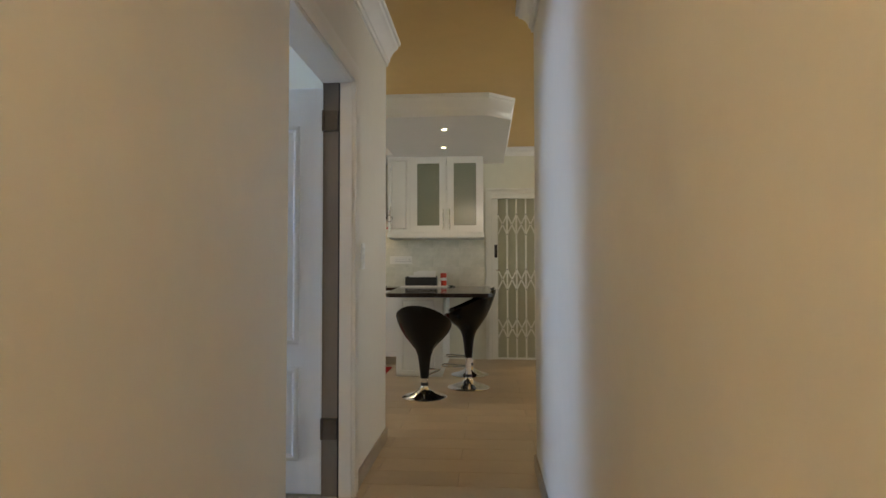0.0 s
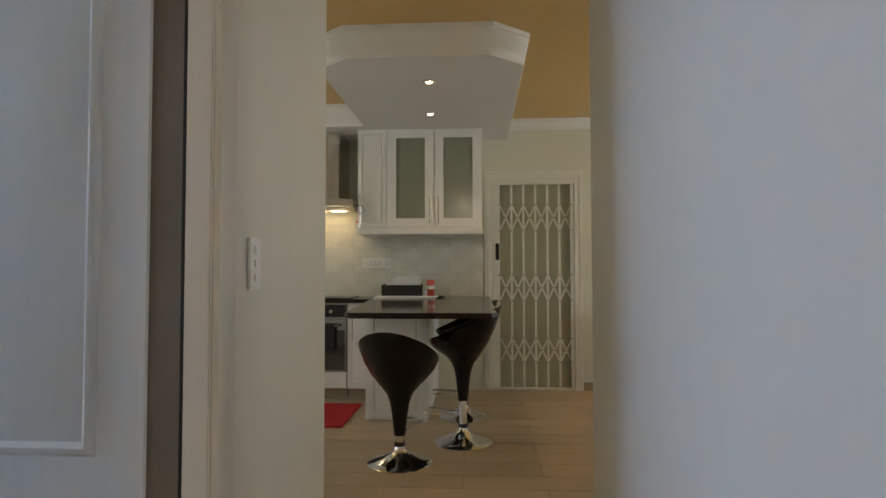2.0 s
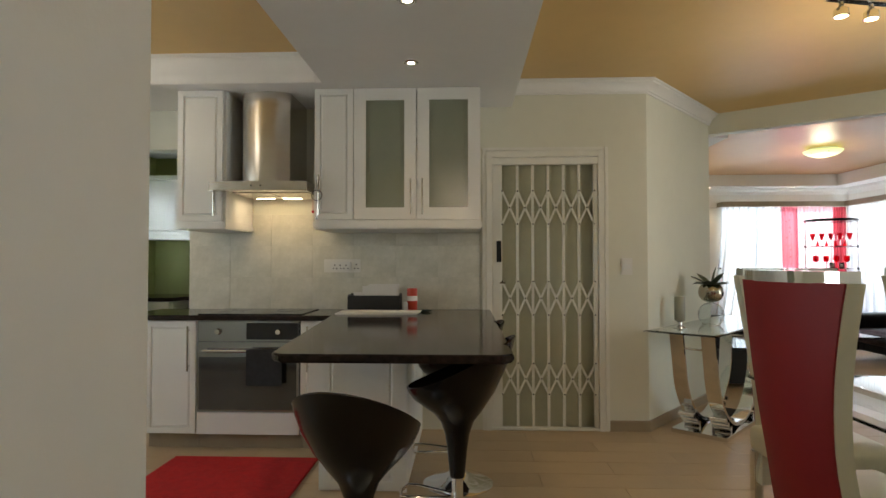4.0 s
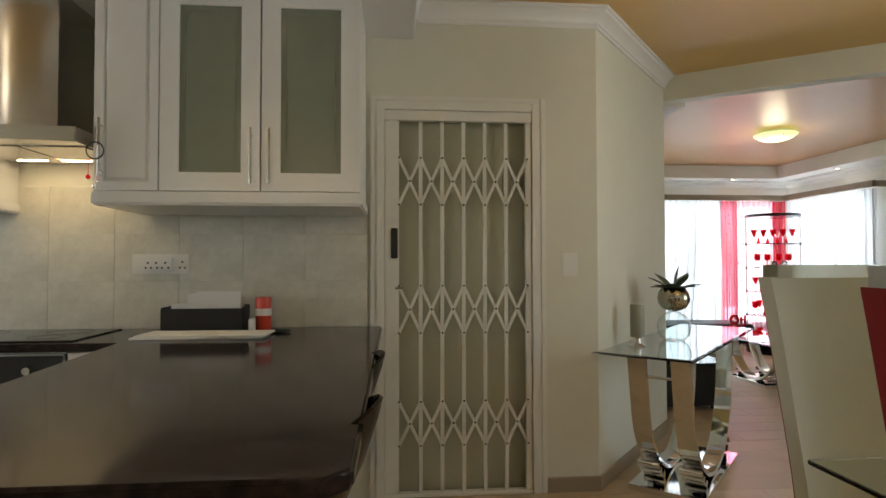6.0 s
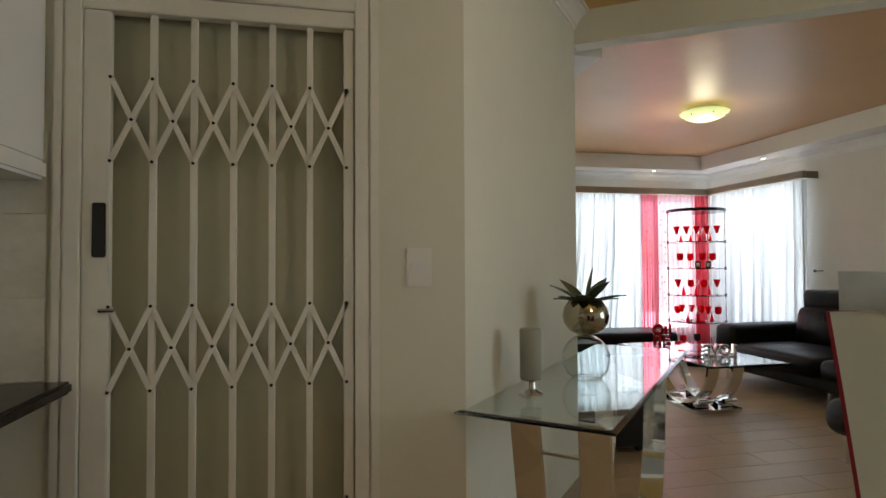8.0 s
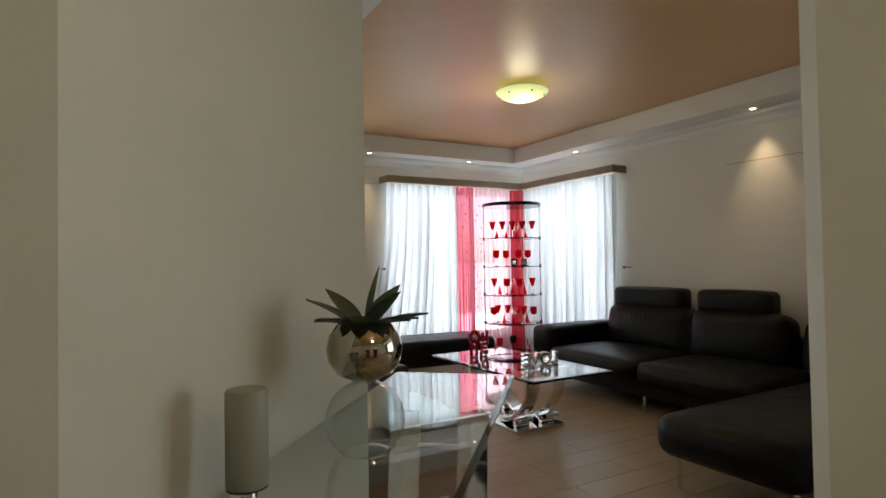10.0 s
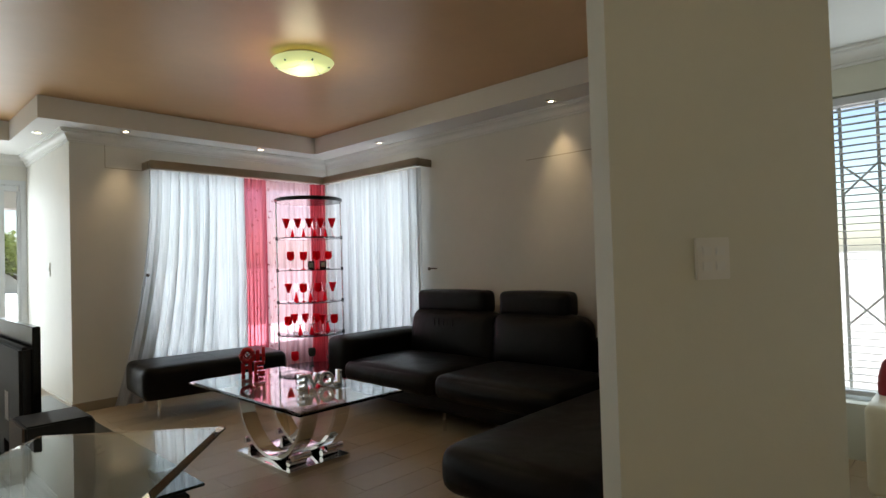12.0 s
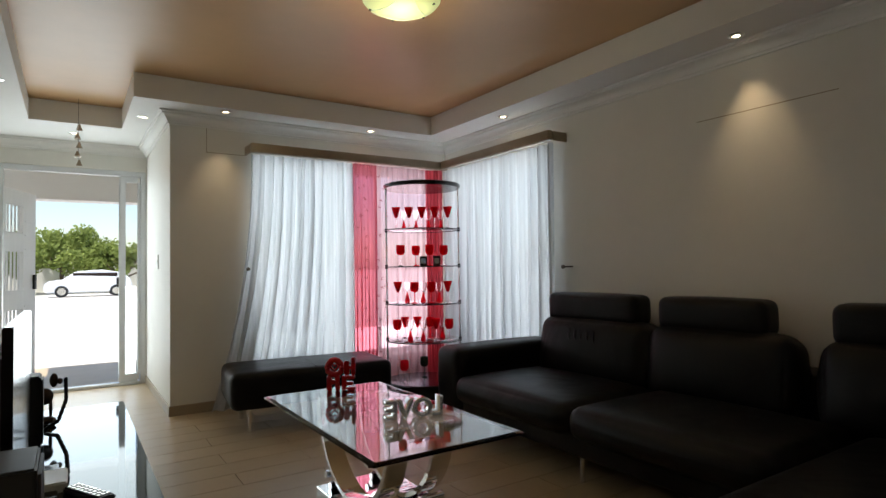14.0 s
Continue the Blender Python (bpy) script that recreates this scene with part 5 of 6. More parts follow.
# leather corner sofa
so = thing("corner_sofa", "black leather corner sofa with headrests and a chaise", "sofa")
def lea(name, d, r=0.05, puff=0.0, label="", m=None, parent=None):
    bm = bmesh.new(); cushion(bm, *d, r, 3, puff, m)
    return part(name, bm, M_LEATHER, parent or so, label, smooth=60)


lea("seat_base", (5.32, 6.30, 8.36, 10.46, 0.13, 0.30), 0.03)
lea("seat_cushion", (5.24, 6.02, 9.42, 10.45, 0.24, 0.415), 0.07, 0.03)
lea("seat_cushion", (5.24, 6.02, 8.37, 9.41, 0.24, 0.415), 0.07, 0.03)
lea("chaise", (4.20, 6.02, 7.58, 8.35, 0.18, 0.40), 0.08, 0.03, "long chaise seat")
lea("arm", (5.30, 6.28, 10.47, 10.76, 0.12, 0.585), 0.06, 0.012, "wide square arm")
lea("back_frame", (6.16, 6.36, 7.56, 10.46, 0.13, 0.60), 0.04)
for y0, y1, short in ((9.50, 10.42, 0.10), (8.67, 9.47, 0.13), (7.66, 8.52, 0.04)):
    bk = lea("back_cushion", (5.96, 6.22, y0 - 0.01, y1 + 0.01, 0.34, 0.77), 0.08, 0.035, m=Matrix.Translation((6.1, 0, 0.38)) @ Matrix.Rotation(radians(9), 4, "Y") @ Matrix.Translation((-6.1, 0, -0.38)))
    hr = lea("headrest", (6.06, 6.25, y0 + short, y1 - 0.03, 0.75, 0.95), 0.045, 0.008, "adjustable padded headrest")
    bm = bmesh.new()
    for yy in (y0 + 0.25, y1 - 0.25):
        rod(bm, (6.17, yy, 0.60), (6.17, yy, 0.78), 0.008)
    part("headrest_rod", bm, M_CHROME, hr, smooth=40)
    for k in range(5):
        if y0 > 9:
            bm = bmesh.new(); tube(bm, [(5.985 - 0.012, y0 + 0.35 + 0.055 * k, 0.60), (5.975, y0 + 0.37 + 0.055 * k, 0.66), (5.985, y0 + 0.375 + 0.055 * k, 0.71)], [0.003, 0.008, 0.003], 6)
            part("crease", bm, M_LEATHER, bk, smooth=60)
for x, y in ((4.32, 8.27), (4.32, 7.66), (5.40, 10.68), (6.2, 10.68), (6.2, 7.66), (5.36, 9.4)):
    bm = bmesh.new(); rod(bm, (x, y, 0.0), (x, y, 0.20), 0.014, 12); part("leg", bm, M_CHROME, so, "slim chrome leg", smooth=40)
bm = bmesh.new(); cushion(bm, -0.22, 0.22, -0.07, 0.07, -0.2, 0.2, 0.05, 3, 0.035)
single("scatter_cushion", bm, M_LEATHER, "black leather scatter cushion leaning on the chaise", "cushion", smooth=60, m=pose(5.55, 7.78, 0.61, 16, 0, 8))

# ottoman
ot = thing("ottoman", "long black leather ottoman bench on chrome legs", "ottoman", pose(4.63, 11.58, 0, 0, 0, -6))
bm = bmesh.new(); cushion(bm, -0.60, 0.60, -0.31, 0.31, 0.17, 0.435, 0.055, 4, 0.010); part("seat", bm, M_LEATHER, ot, smooth=60)
bm = bmesh.new(); tube(bm, [(0.0, -0.27, 0.4385), (0.0, 0.0, 0.4455), (0.0, 0.27, 0.4385)], 0.0035, 6); part("seam", bm, M_LEATHER, ot, smooth=60)
for x in (-0.46, 0.46):
    for y in (-0.22, 0.22):
        bm = bmesh.new(); rod(bm, (x, y, 0), (x, y, 0.19), 0.016, 12); part("leg", bm, M_CHROME, ot, smooth=40)

# coffee table
cf = thing("coffee_table", "glass coffee table on chrome U-shaped legs", "coffee table", pose(4.31, 9.715, 0, 0, 0, 90))
bm = glass_top(bmesh.new(), -0.665, 0.665, -0.35, 0.35, 0.452, 0.466, 0.016)
part("tabletop", bm, M_TABLEGLASS, cf, "clear bevelled glass top")
pedestal(cf, 0.07, -0.05, 0.63, 0.43, 0.39, 0.23, 0.452, 0.10, 2)

# ornaments that spell a word
def word_block(name, text, size, depth, mat, m, label):
    cu = bpy.data.curves.new("word", "FONT")
    cu.body, cu.size, cu.extrude, cu.bevel_depth, cu.align_x = text, size, depth, 0.006, "CENTER"
    tmp = bpy.data.objects.new("word", cu)
    me_ = bpy.data.meshes.new_from_object(tmp)
    bpy.data.objects.remove(tmp)
    me_.materials.append(mat)
    ob = new(name, me_)
    ob.matrix_world = m
    return tagged(ob, label, "ornament")


word_block("word_ornament", "LOVE", 0.115, 0.022, M_CHROME, pose(4.315, 9.345, 0.473, 90, 0, 168), "silver letters spelling LOVE on the glass table")
# red ornament of two stacked rows with a heart cut-out
ro = thing("red_ornament", "red lacquered openwork letter ornament on the glass table", "ornament", pose(4.36, 10.27, 0.466, 0, 0, -32))
M_REDLAC = material("red_lacquer", (0.58, 0.014, 0.016), 0.18, vary=0.08, coat=0.3)
bm = bmesh.new()
tube(bm, [(-0.036 + 0.040 * math.cos(a * 0.5236), 0, 0.128 + 0.042 * math.sin(a * 0.5236)) for a in range(12)], 0.017, 8, True)
part("letter", bm, M_REDLAC, ro, smooth=60)
bm = bmesh.new()
tube(bm, [(-0.036, 0, 0.108), (-0.058, 0, 0.134), (-0.047, 0, 0.148), (-0.036, 0, 0.137), (-0.025, 0, 0.148), (-0.014, 0, 0.134)], 0.007, 6, True)
part("heart", bm, M_REDLAC, ro, smooth=60)
for dims in (((0.020, 0.046, 0.085, 0.165), (0.060, 0.082, 0.085, 0.185), (0.046, 0.060, 0.118, 0.140)), ((-0.078, -0.052, 0.0, 0.084), (-0.030, -0.006, 0.0, 0.084), (-0.052, -0.030, 0.036, 0.060)), ((0.006, 0.030, 0.0, 0.084), (0.030, 0.080, 0.062, 0.084), (0.030, 0.070, 0.030, 0.048), (0.030, 0.080, 0.0, 0.018))):
    bm = bmesh.new()
    for a, b, c_, d_ in dims:
        box(bm, a, b, -0.018, 0.018, c_, d_)
    bevelled(bm, 0.004)
    part("letter", bm, M_REDLAC, ro, smooth=40)

# round display stand with glasses
ds = thing("display_stand", "tall round glass display stand with black top and chrome posts", "display stand", pose(5.725, 11.62, 0))
R = 0.325
bm = bmesh.new(); lathe(bm, [(0, 1.855), (R + 0.01, 1.855), (R + 0.02, 1.865), (R + 0.02, 1.885), (R + 0.01, 1.893), (0, 1.893)], 44); part("top", bm, M_BLACKPL, ds, "gloss black round top", smooth=40)
bm = bmesh.new(); lathe(bm, [(0, 0.0), (R + 0.01, 0.0), (R + 0.02, 0.01), (R + 0.02, 0.15), (R + 0.01, 0.16), (0, 0.16)], 44); part("plinth", bm, M_BLACKPL, ds, "gloss black round plinth", smooth=40)
SH = [0.16, 0.515, 0.84, 1.165, 1.49]
for z in SH[1:]:
    bm = bmesh.new(); lathe(bm, [(0, z - 0.008), (R - 0.005, z - 0.008), (R, z - 0.006), (R, z - 0.002), (R - 0.005, z), (0, z)], 44); part("shelf", bm, M_TABLEGLASS, ds, "round clear glass shelf", smooth=40)
    bm = bmesh.new(); lathe(bm, [(R + 0.001, z - 0.009), (R + 0.005, z - 0.009), (R + 0.005, z - 0.001), (R + 0.001, z - 0.001), (R + 0.001, z - 0.009)], 44); part("shelf_rim", bm, M_BLACK, ds, "thin dark shelf rim", smooth=40)
for k in range(2):
    a = radians(-34 + 180 * k)
    bm = bmesh.new(); rod(bm, (R * math.cos(a) * 1.0, R * math.sin(a), 0.155), (R * math.cos(a), R * math.sin(a), 1.86), 0.008, 10); part("post", bm, M_CHROME, ds, smooth=40)
    for z in SH[1:]:
        bm = bmesh.new(); lathe(bm, [(0.0, -0.022), (0.013, -0.02), (0.013, 0.016), (0.0, 0.018)], 10, pose(R * math.cos(a), R * math.sin(a), z)); part("clamp", bm, M_BLACK, ds, "small black shelf clamp", smooth=50)

M_STEMGLASS = glass("stem_glass")
M_GREENGLASS = sheer("dark_green_glass", (0.06, 0.10, 0.07), 0.4, 0.3)
def goblet(kind, m):
    g = thing("wine_glass", {"cone": "wine glass with red flared bowl and clear stem", "cup": "wine glass with red rounded bowl and clear stem", "stem": "wine glass with clear bowl and flared red stem", "all": "red glass goblet with red stem", "green": "dark green glass goblet on a green stem"}[kind], "wine glass", m, "wine glasses in the display")
    if kind == "stem":
        bm = bmesh.new(); lathe(bm, [(0, 0), (0.024, 0), (0.021, 0.02), (0.010, 0.06), (0.006, 0.085), (0, 0.086)], 16); part("stem", bm, M_REDGLASS, g, "flared red glass stem", smooth=60)
        bm = bmesh.new(); lathe(bm, [(0, 0.087), (0.020, 0.10), (0.031, 0.135), (0.030, 0.18), (0.0285, 0.18), (0.029, 0.135), (0.018, 0.103), (0, 0.090)], 16); part("bowl", bm, M_STEMGLASS, g, smooth=60)
        return g
    mat = {"all": M_REDGLASS, "green": M_GREENGLASS}.get(kind, M_STEMGLASS)
    bm = bmesh.new(); lathe(bm, [(0, 0), (0.030, 0), (0.029, 0.003), (0.006, 0.010), (0.004, 0.03), (0.004, 0.095), (0.0, 0.097)], 16); part("stem", bm, mat, g, smooth=60)
    pr = [(0, 0.094), (0.012, 0.10), (0.040, 0.19), (0.038, 0.19), (0.011, 0.106), (0, 0.10)] if kind == "cone" else [(0, 0.094), (0.025, 0.10), (0.036, 0.12), (0.038, 0.15), (0.036, 0.185), (0.034, 0.185), (0.034, 0.12), (0, 0.10)]
    bm = bmesh.new(); lathe(bm, pr, 18); part("bowl", bm, M_GREENGLASS if kind == "green" else M_REDGLASS, g, "dark green glass bowl" if kind == "green" else "red glass bowl", smooth=60)
    return g


kinds = {}
LAY = [("cup green stem", 0), ("cup cone stem cone stem all cone stem cup", 1), ("cone stem all stem all stem cone", 2), ("cup all all cup", 3), ("cone stem cone stem cone stem cone stem cone", 4)]
vdir = Vector((0.535, 0.845)).normalized()
side = Vector((vdir.y, -vdir.x))
for names, lv in LAY:
    names = names.split()
    for i, kd in enumerate(names):
        u_ = (i + 0.5) / len(names) * 2 - 1
        off = side * (u_ * R * 0.78) + vdir * (0.10 * (1 if i % 2 else -1) - 0.03)
        m_ = pose(5.725 + off.x, 11.62 + off.y, SH[lv] + 0.0005)
        if kd in kinds:
            copy_thing(kinds[kd], ORIGIN @ m_)
        else:
            kinds[kd] = goblet(kd, m_)
for x, y in ((5.66, 11.50), (5.76, 11.44)):
    bm = bmesh.new(); box(bm, -0.032, 0.032, -0.012, 0.012, 0, 0.085); bevelled(bm, 0.004)
    pf = single("picture_box", bm, M_BLACK, "small black framed picture on the glass shelf", "picture frame", smooth=40, m=pose(x, y, SH[3] + 0.0005, 0, 0, -32))
    bm = bmesh.new(); box(bm, -0.02, 0.02, -0.0135, -0.0125, 0.02, 0.066); part("picture", bm, M_CHROME, pf, "silver picture face")

# ceiling bowl light
cl = thing("ceiling_light", "patterned glass bowl ceiling light, switched on", "ceiling light", pose(4.56, 9.87, LIV))
bm = bmesh.new(); lathe(bm, [(0, 0.0), (0.15, 0.0), (0.15, -0.025), (0, -0.025)], 28); part("base", bm, M_GLOSSWHITE, cl, smooth=40)
bm = bmesh.new(); lathe(bm, [(0.205, -0.03), (0.21, -0.034), (0.19, -0.058), (0.14, -0.084), (0.08, -0.098), (0, -0.103), (0, -0.098), (0.08, -0.093), (0.135, -0.08), (0.185, -0.055), (0.20, -0.036)], 44)
part("bowl", bm, glow("lit_patterned_glass", (0.72, 0.80, 0.36), 0.36), cl, "greenish white lit glass bowl", smooth=70)
for k in range(6):
    a = k * 1.05 + 0.3
    bm = bmesh.new(); rod(bm, (0.175 * math.cos(a), 0.175 * math.sin(a), -0.072), (0.175 * math.cos(a), 0.175 * math.sin(a), -0.062), 0.007, 8); part("stud", bm, M_BLACK, cl, "small dark stud")
    b2 = a + 1.9
    bm = bmesh.new(); tube(bm, [(0.17 * math.cos(a) * (1 - t_) + 0.17 * math.cos(b2) * t_, 0.17 * math.sin(a) * (1 - t_) + 0.17 * math.sin(b2) * t_, -0.071 - 0.028 * math.sin(math.pi * t_)) for t_ in (0, 0.25, 0.5, 0.75, 1)], 0.0022, 5)
    if k % 2 == 0:
        part("painted_line", bm, M_GLOSSWHITE, cl, "fine pale line")
    else:
        bm.free()
lamp("bowl_light", "POINT", ORIGIN @ pose(4.56, 9.87, LIV - 0.22), 5.5, (1.0, 0.9, 0.62), soft=0.12)

# television unit
M_BLACKGLASS = material("black_glass_top", (0.006, 0.008, 0.008), 0.04, vary=0.1)
M_BLACKGLASS.node_tree.nodes["Principled BSDF"].inputs["Specular Tint"].default_value = (0.62, 0.92, 1.0, 1)
tv = thing("tv_stand", "low television stand with a black glass top", "tv stand", pose(2.72, 8.72, 0))
boxpart("body", (0, 0.56, 0.02, 2.33, 0.04, 0.375), M_BLACK, tv)
bm = bmesh.new(); box(bm, -0.02, 0.62, 0, 2.36, 0.385, 0.397); bevelled(bm, 0.003); part("top", bm, M_BLACKGLASS, tv, "polished black glass top", smooth=40)
boxpart("spacer", (0.02, 0.54, 0.05, 2.30, 0.375, 0.385), M_STEEL, tv)
for k in range(3):
    dw = boxpart("drawer", (0.56, 0.575, 0.03 + k * 0.77, 0.78 + k * 0.77, 0.06, 0.36), M_BLACKPL, tv)
for x in (0.05, 0.51):
    for y in (0.08, 2.27):
        boxpart("foot", (x - 0.03, x + 0.03, y - 0.03, y + 0.03, 0, 0.04), M_BLACK, tv)
te = thing("television", "flat black television seen from behind its edge", "television", pose(2.91, 9.74, 0.397))
boxpart("screen", (0.0, 0.028, -0.46, 0.46, 0.07, 0.60), M_BLACKPL, te, "dark switched-off screen")
boxpart("back_cover", (-0.04, 0.0, -0.44, 0.44, 0.10, 0.52), M_BLACK, te, bevel=0.012)
boxpart("label", (-0.0415, -0.0405, -0.22, -0.15, 0.20, 0.32), M_PAPER, te, "pale rating label")
boxpart("neck", (-0.03, 0.01, -0.05, 0.05, 0.012, 0.10), M_BLACK, te)
boxpart("base", (-0.12, 0.13, -0.2, 0.2, 0.0, 0.012), M_BLACKPL, te)
M_WALNUT = material("walnut_veneer", (0.16, 0.10, 0.06), 0.45, vary=0.3, scale=8, stretch=(1, 12, 12))
for x, y, h, w, d, lab in ((2.91, 8.98, 0.30, 0.20, 0.22, "small black loudspeaker with walnut sides on the stand"), (2.915, 10.32, 0.31, 0.11, 0.13, "tall black loudspeaker standing beside the television")):
    sp_ = thing("loudspeaker", lab, "loudspeaker", pose(x, y, 0.397))
    boxpart("cabinet", (-w / 2, w / 2, -d / 2, d / 2, 0, h), M_BLACK, sp_, bevel=0.006)
    boxpart("side_panel", (-w / 2 - 0.008, -w / 2 - 0.001, -d / 2, d / 2, 0, h), M_WALNUT, sp_, "walnut side panel")
    boxpart("grille", (w / 2 + 0.001, w / 2 + 0.008, -d / 2 + 0.01, d / 2 - 0.01, 0.015, h - 0.015), M_BLACK, sp_, "black cloth grille")
fg = thing("figurine", "small dark bronze animal figurine beside the loudspeaker", "figurine", pose(2.97, 10.72, 0.397) @ Matrix.Diagonal((0.85, 0.85, 1.4, 1)))
bm = bmesh.new()
for c_, s_ in (((0, 0, 0.015), (0.12, 0.09, 0.03)), ((0, 0, 0.10), (0.09, 0.05, 0.06)), ((0.045, 0, 0.155), (0.045, 0.04, 0.05)), ((0.075, 0, 0.15), (0.03, 0.022, 0.022)), ((0.03, 0, 0.06), (0.02, 0.03, 0.09)), ((-0.03, 0, 0.06), (0.02, 0.03, 0.09))):
    v_ = bmesh.ops.create_uvsphere(bm, u_segments=12, v_segments=8, radius=0.5)["verts"]
    bmesh.ops.scale(bm, verts=v_, vec=s_); bmesh.ops.translate(bm, verts=v_, vec=c_)
part("body", bm, material("dark_bronze", (0.08, 0.05, 0.035), 0.35, 0.7, vary=0.2), fg, smooth=70)
for k, pts in enumerate(([(3.06, 10.20, 0.70), (3.062, 10.18, 0.61), (3.035, 10.15, 0.53), (2.99, 10.20, 0.49)], [(2.99, 10.20, 0.47), (3.035, 9.95, 0.515), (3.065, 9.86, 0.46), (3.07, 9.80, 0.402)])):
    bm = bmesh.new()
    fine = []
    for i in range(25):
        u_ = i / 24 * 3
        j = min(int(u_), 2)
        fine.append(Vector(pts[j]).lerp(Vector(pts[j + 1]), u_ - j))
    tube(bm, fine, [0.0065 + 0.002 * (i % 2) for i in range(25)], 8)
    single("coiled_cable", bm, M_BLACK, "black coiled cable lying over the stand", "cable", smooth=60)
rc = thing("remote_control", "black remote control lying on the glass stand", "remote control", pose(3.13, 9.52, 0.397, 0, 0, -62))
boxpart("body", (-0.11, 0.11, -0.028, 0.028, 0, 0.02), M_BLACK, rc, bevel=0.006)
for i in range(8):
    for j in range(3):
        boxpart("button", (-0.095 + i * 0.024, -0.081 + i * 0.024, -0.02 + j * 0.015, -0.010 + j * 0.015, 0.0195, 0.0225), M_STEEL, rc, bevel=0)
wr = thing("set_top_box", "small white box with a row of dark ports", "set-top box", pose(3.01, 9.70, 0.397))
boxpart("case", (-0.06, 0.06, -0.09, 0.09, 0, 0.035), M_PLATE, wr, bevel=0.005)
for i in range(5):
    boxpart("port", (0.0605, 0.0615, -0.075 + i * 0.032, -0.055 + i * 0.032, 0.01, 0.024), M_BLACK, wr, bevel=0)

# ---- entrance ----
fd = thing("sliding_door", "open white aluminium sliding front door with glass", "door", pose(2.50, DY + 0.06, 0))
tagged(fd, kind="structure")
for d in ((0.0, 0.05, -0.05, 0.05, 0, 2.19), (1.19, 1.24, -0.05, 0.05, 0, 2.19), (0.05, 1.19, -0.05, 0.05, 2.14, 2.19), (0.05, 1.19, -0.05, 0.05, 0.0, 0.03)):
    boxpart("frame", d, M_ALU, fd, bevel=0.004)
lf = boxpart("sash", (0.995, 1.055, -0.03, 0.03, 0.032, 2.138), M_ALU, fd, bevel=0.004)
for d in ((1.055, 1.165, -0.03, 0.03, 0.032, 0.11), (1.055, 1.165, -0.03, 0.03, 2.08, 2.138), (1.165, 1.19, -0.03, 0.03, 0.11, 2.08)):
    boxpart("sash", d, M_ALU, fd, bevel=0.004)
bm = bmesh.new(); box(bm, 1.055, 1.165, -0.004, 0.004, 0.11, 2.08); pn = part("pane", bm, M_GLASS, fd, "clear glass pane"); pn.visible_shadow = False
boxpart("catch", (0.975, 0.995, -0.02, 0.02, 1.0, 1.1), M_BLACK, fd, "black door catch")
# outer leaf standing open on the porch, with barred lights
ol = thing("outer_door", "white panelled outer door with barred lights standing open", "door", pose(2.43, DY + 0.24, 0, 0, 0, 70))
LIGHTS = ((0.45, 0.78), (0.98, 1.38), (1.58, 1.86))
bm = bmesh.new()
box(bm, 0, 0.26, -0.02, 0.02, 0.02, 2.02); box(bm, 0.62, 0.90, -0.02, 0.02, 0.02, 2.02)
for z0, z1 in zip((0.02,) + tuple(b for a, b in LIGHTS), tuple(a for a, b in LIGHTS) + (2.02,)):
    box(bm, 0.26, 0.62, -0.02, 0.02, z0, z1)
part("leaf", bm, M_DOORPAINT, ol)
for z0, z1 in LIGHTS:
    for x in (0.335, 0.41, 0.485, 0.56):
        bm = bmesh.new(); rod(bm, (x, 0, z0), (x, 0, z1), 0.011, 8); part("bar", bm, M_DOORPAINT, ol, smooth=40)
for z in (0.42, 0.80, 0.95, 1.40, 1.55, 1.70):
    boxpart("moulding", (0.65, 0.87, -0.030, -0.0205, z, z + 0.018), M_DOORPAINT, ol, bevel=0.003)
boxpart("lock", (0.83, 0.875, -0.045, -0.021, 0.98, 1.14), M_BLACK, ol, "black lock case with handle")
bm = bmesh.new(); box(bm, 2.0, 4.6, DY + 0.2, 15.9, -0.12, -0.02)
structure("porch_floor", bm, M_TILE, "tiled porch floor outside the front door", "porch")
bm = bmesh.new(); box(bm, 1.6, 4.9, 15.6, 15.9, 2.05, 2.5)
structure("porch_beam", bm, M_WHITE, "white porch beam over the entrance", "beam")
bm = bmesh.new(); box(bm, 1.6, 4.9, DY + 0.2, 15.9, 2.5, 2.6)
structure("porch_ceiling", bm, M_WHITE, "white porch ceiling", "ceiling")
bm = bmesh.new(); box(bm, 4.0, 4.3, DY + 0.2, 15.9, -0.1, 2.5)
structure("porch_wall", bm, M_WHITE, "white porch side wall", "wall")
# bell chime
bc = thing("bell_chime", "string of small brass bells hung in the entrance", "chime", pose(3.13, 12.90, LIV))
bm = bmesh.new(); rod(bm, (0, 0, 0.0), (0, 0, -0.56), 0.0015, 5); part("string", bm, M_BLACK, bc)
for k in range(5):
    bm = bmesh.new(); lathe(bm, [(0, 0.035), (0.008, 0.032), (0.014, 0.01), (0.026, -0.018), (0.022, -0.018), (0.0, 0.02)], 16, pose(0.006 * (-1) ** k, 0, -0.25 - k * 0.075, 8 * (-1) ** k))
    part("bell", bm, M_BRASS, bc, "small aged brass bell", smooth=50)

# ---- dining window: blinds, outer lattice, chair below ----
bl = thing("venetian_blind", "white venetian blind over the wide dining window", "blind", pose(LX + 0.05, 4.26, 0))
boxpart("head_rail", (-0.03, 0.03, 0, 3.06, 2.05, 2.095), M_ALU, bl)
bm0 = bmesh.new(); box(bm0, -0.022, 0.022, 0, 3.06, -0.0008, 0.0008)
slat_me = mesh_of("slat", bm0, M_SLAT)
for k in range(40):
    sl = new("slat", slat_me)
    sl.parent = bl
    sl.matrix_basis = pose(0, 0, 0.40 + k * 0.0415, 0, 3, 0)
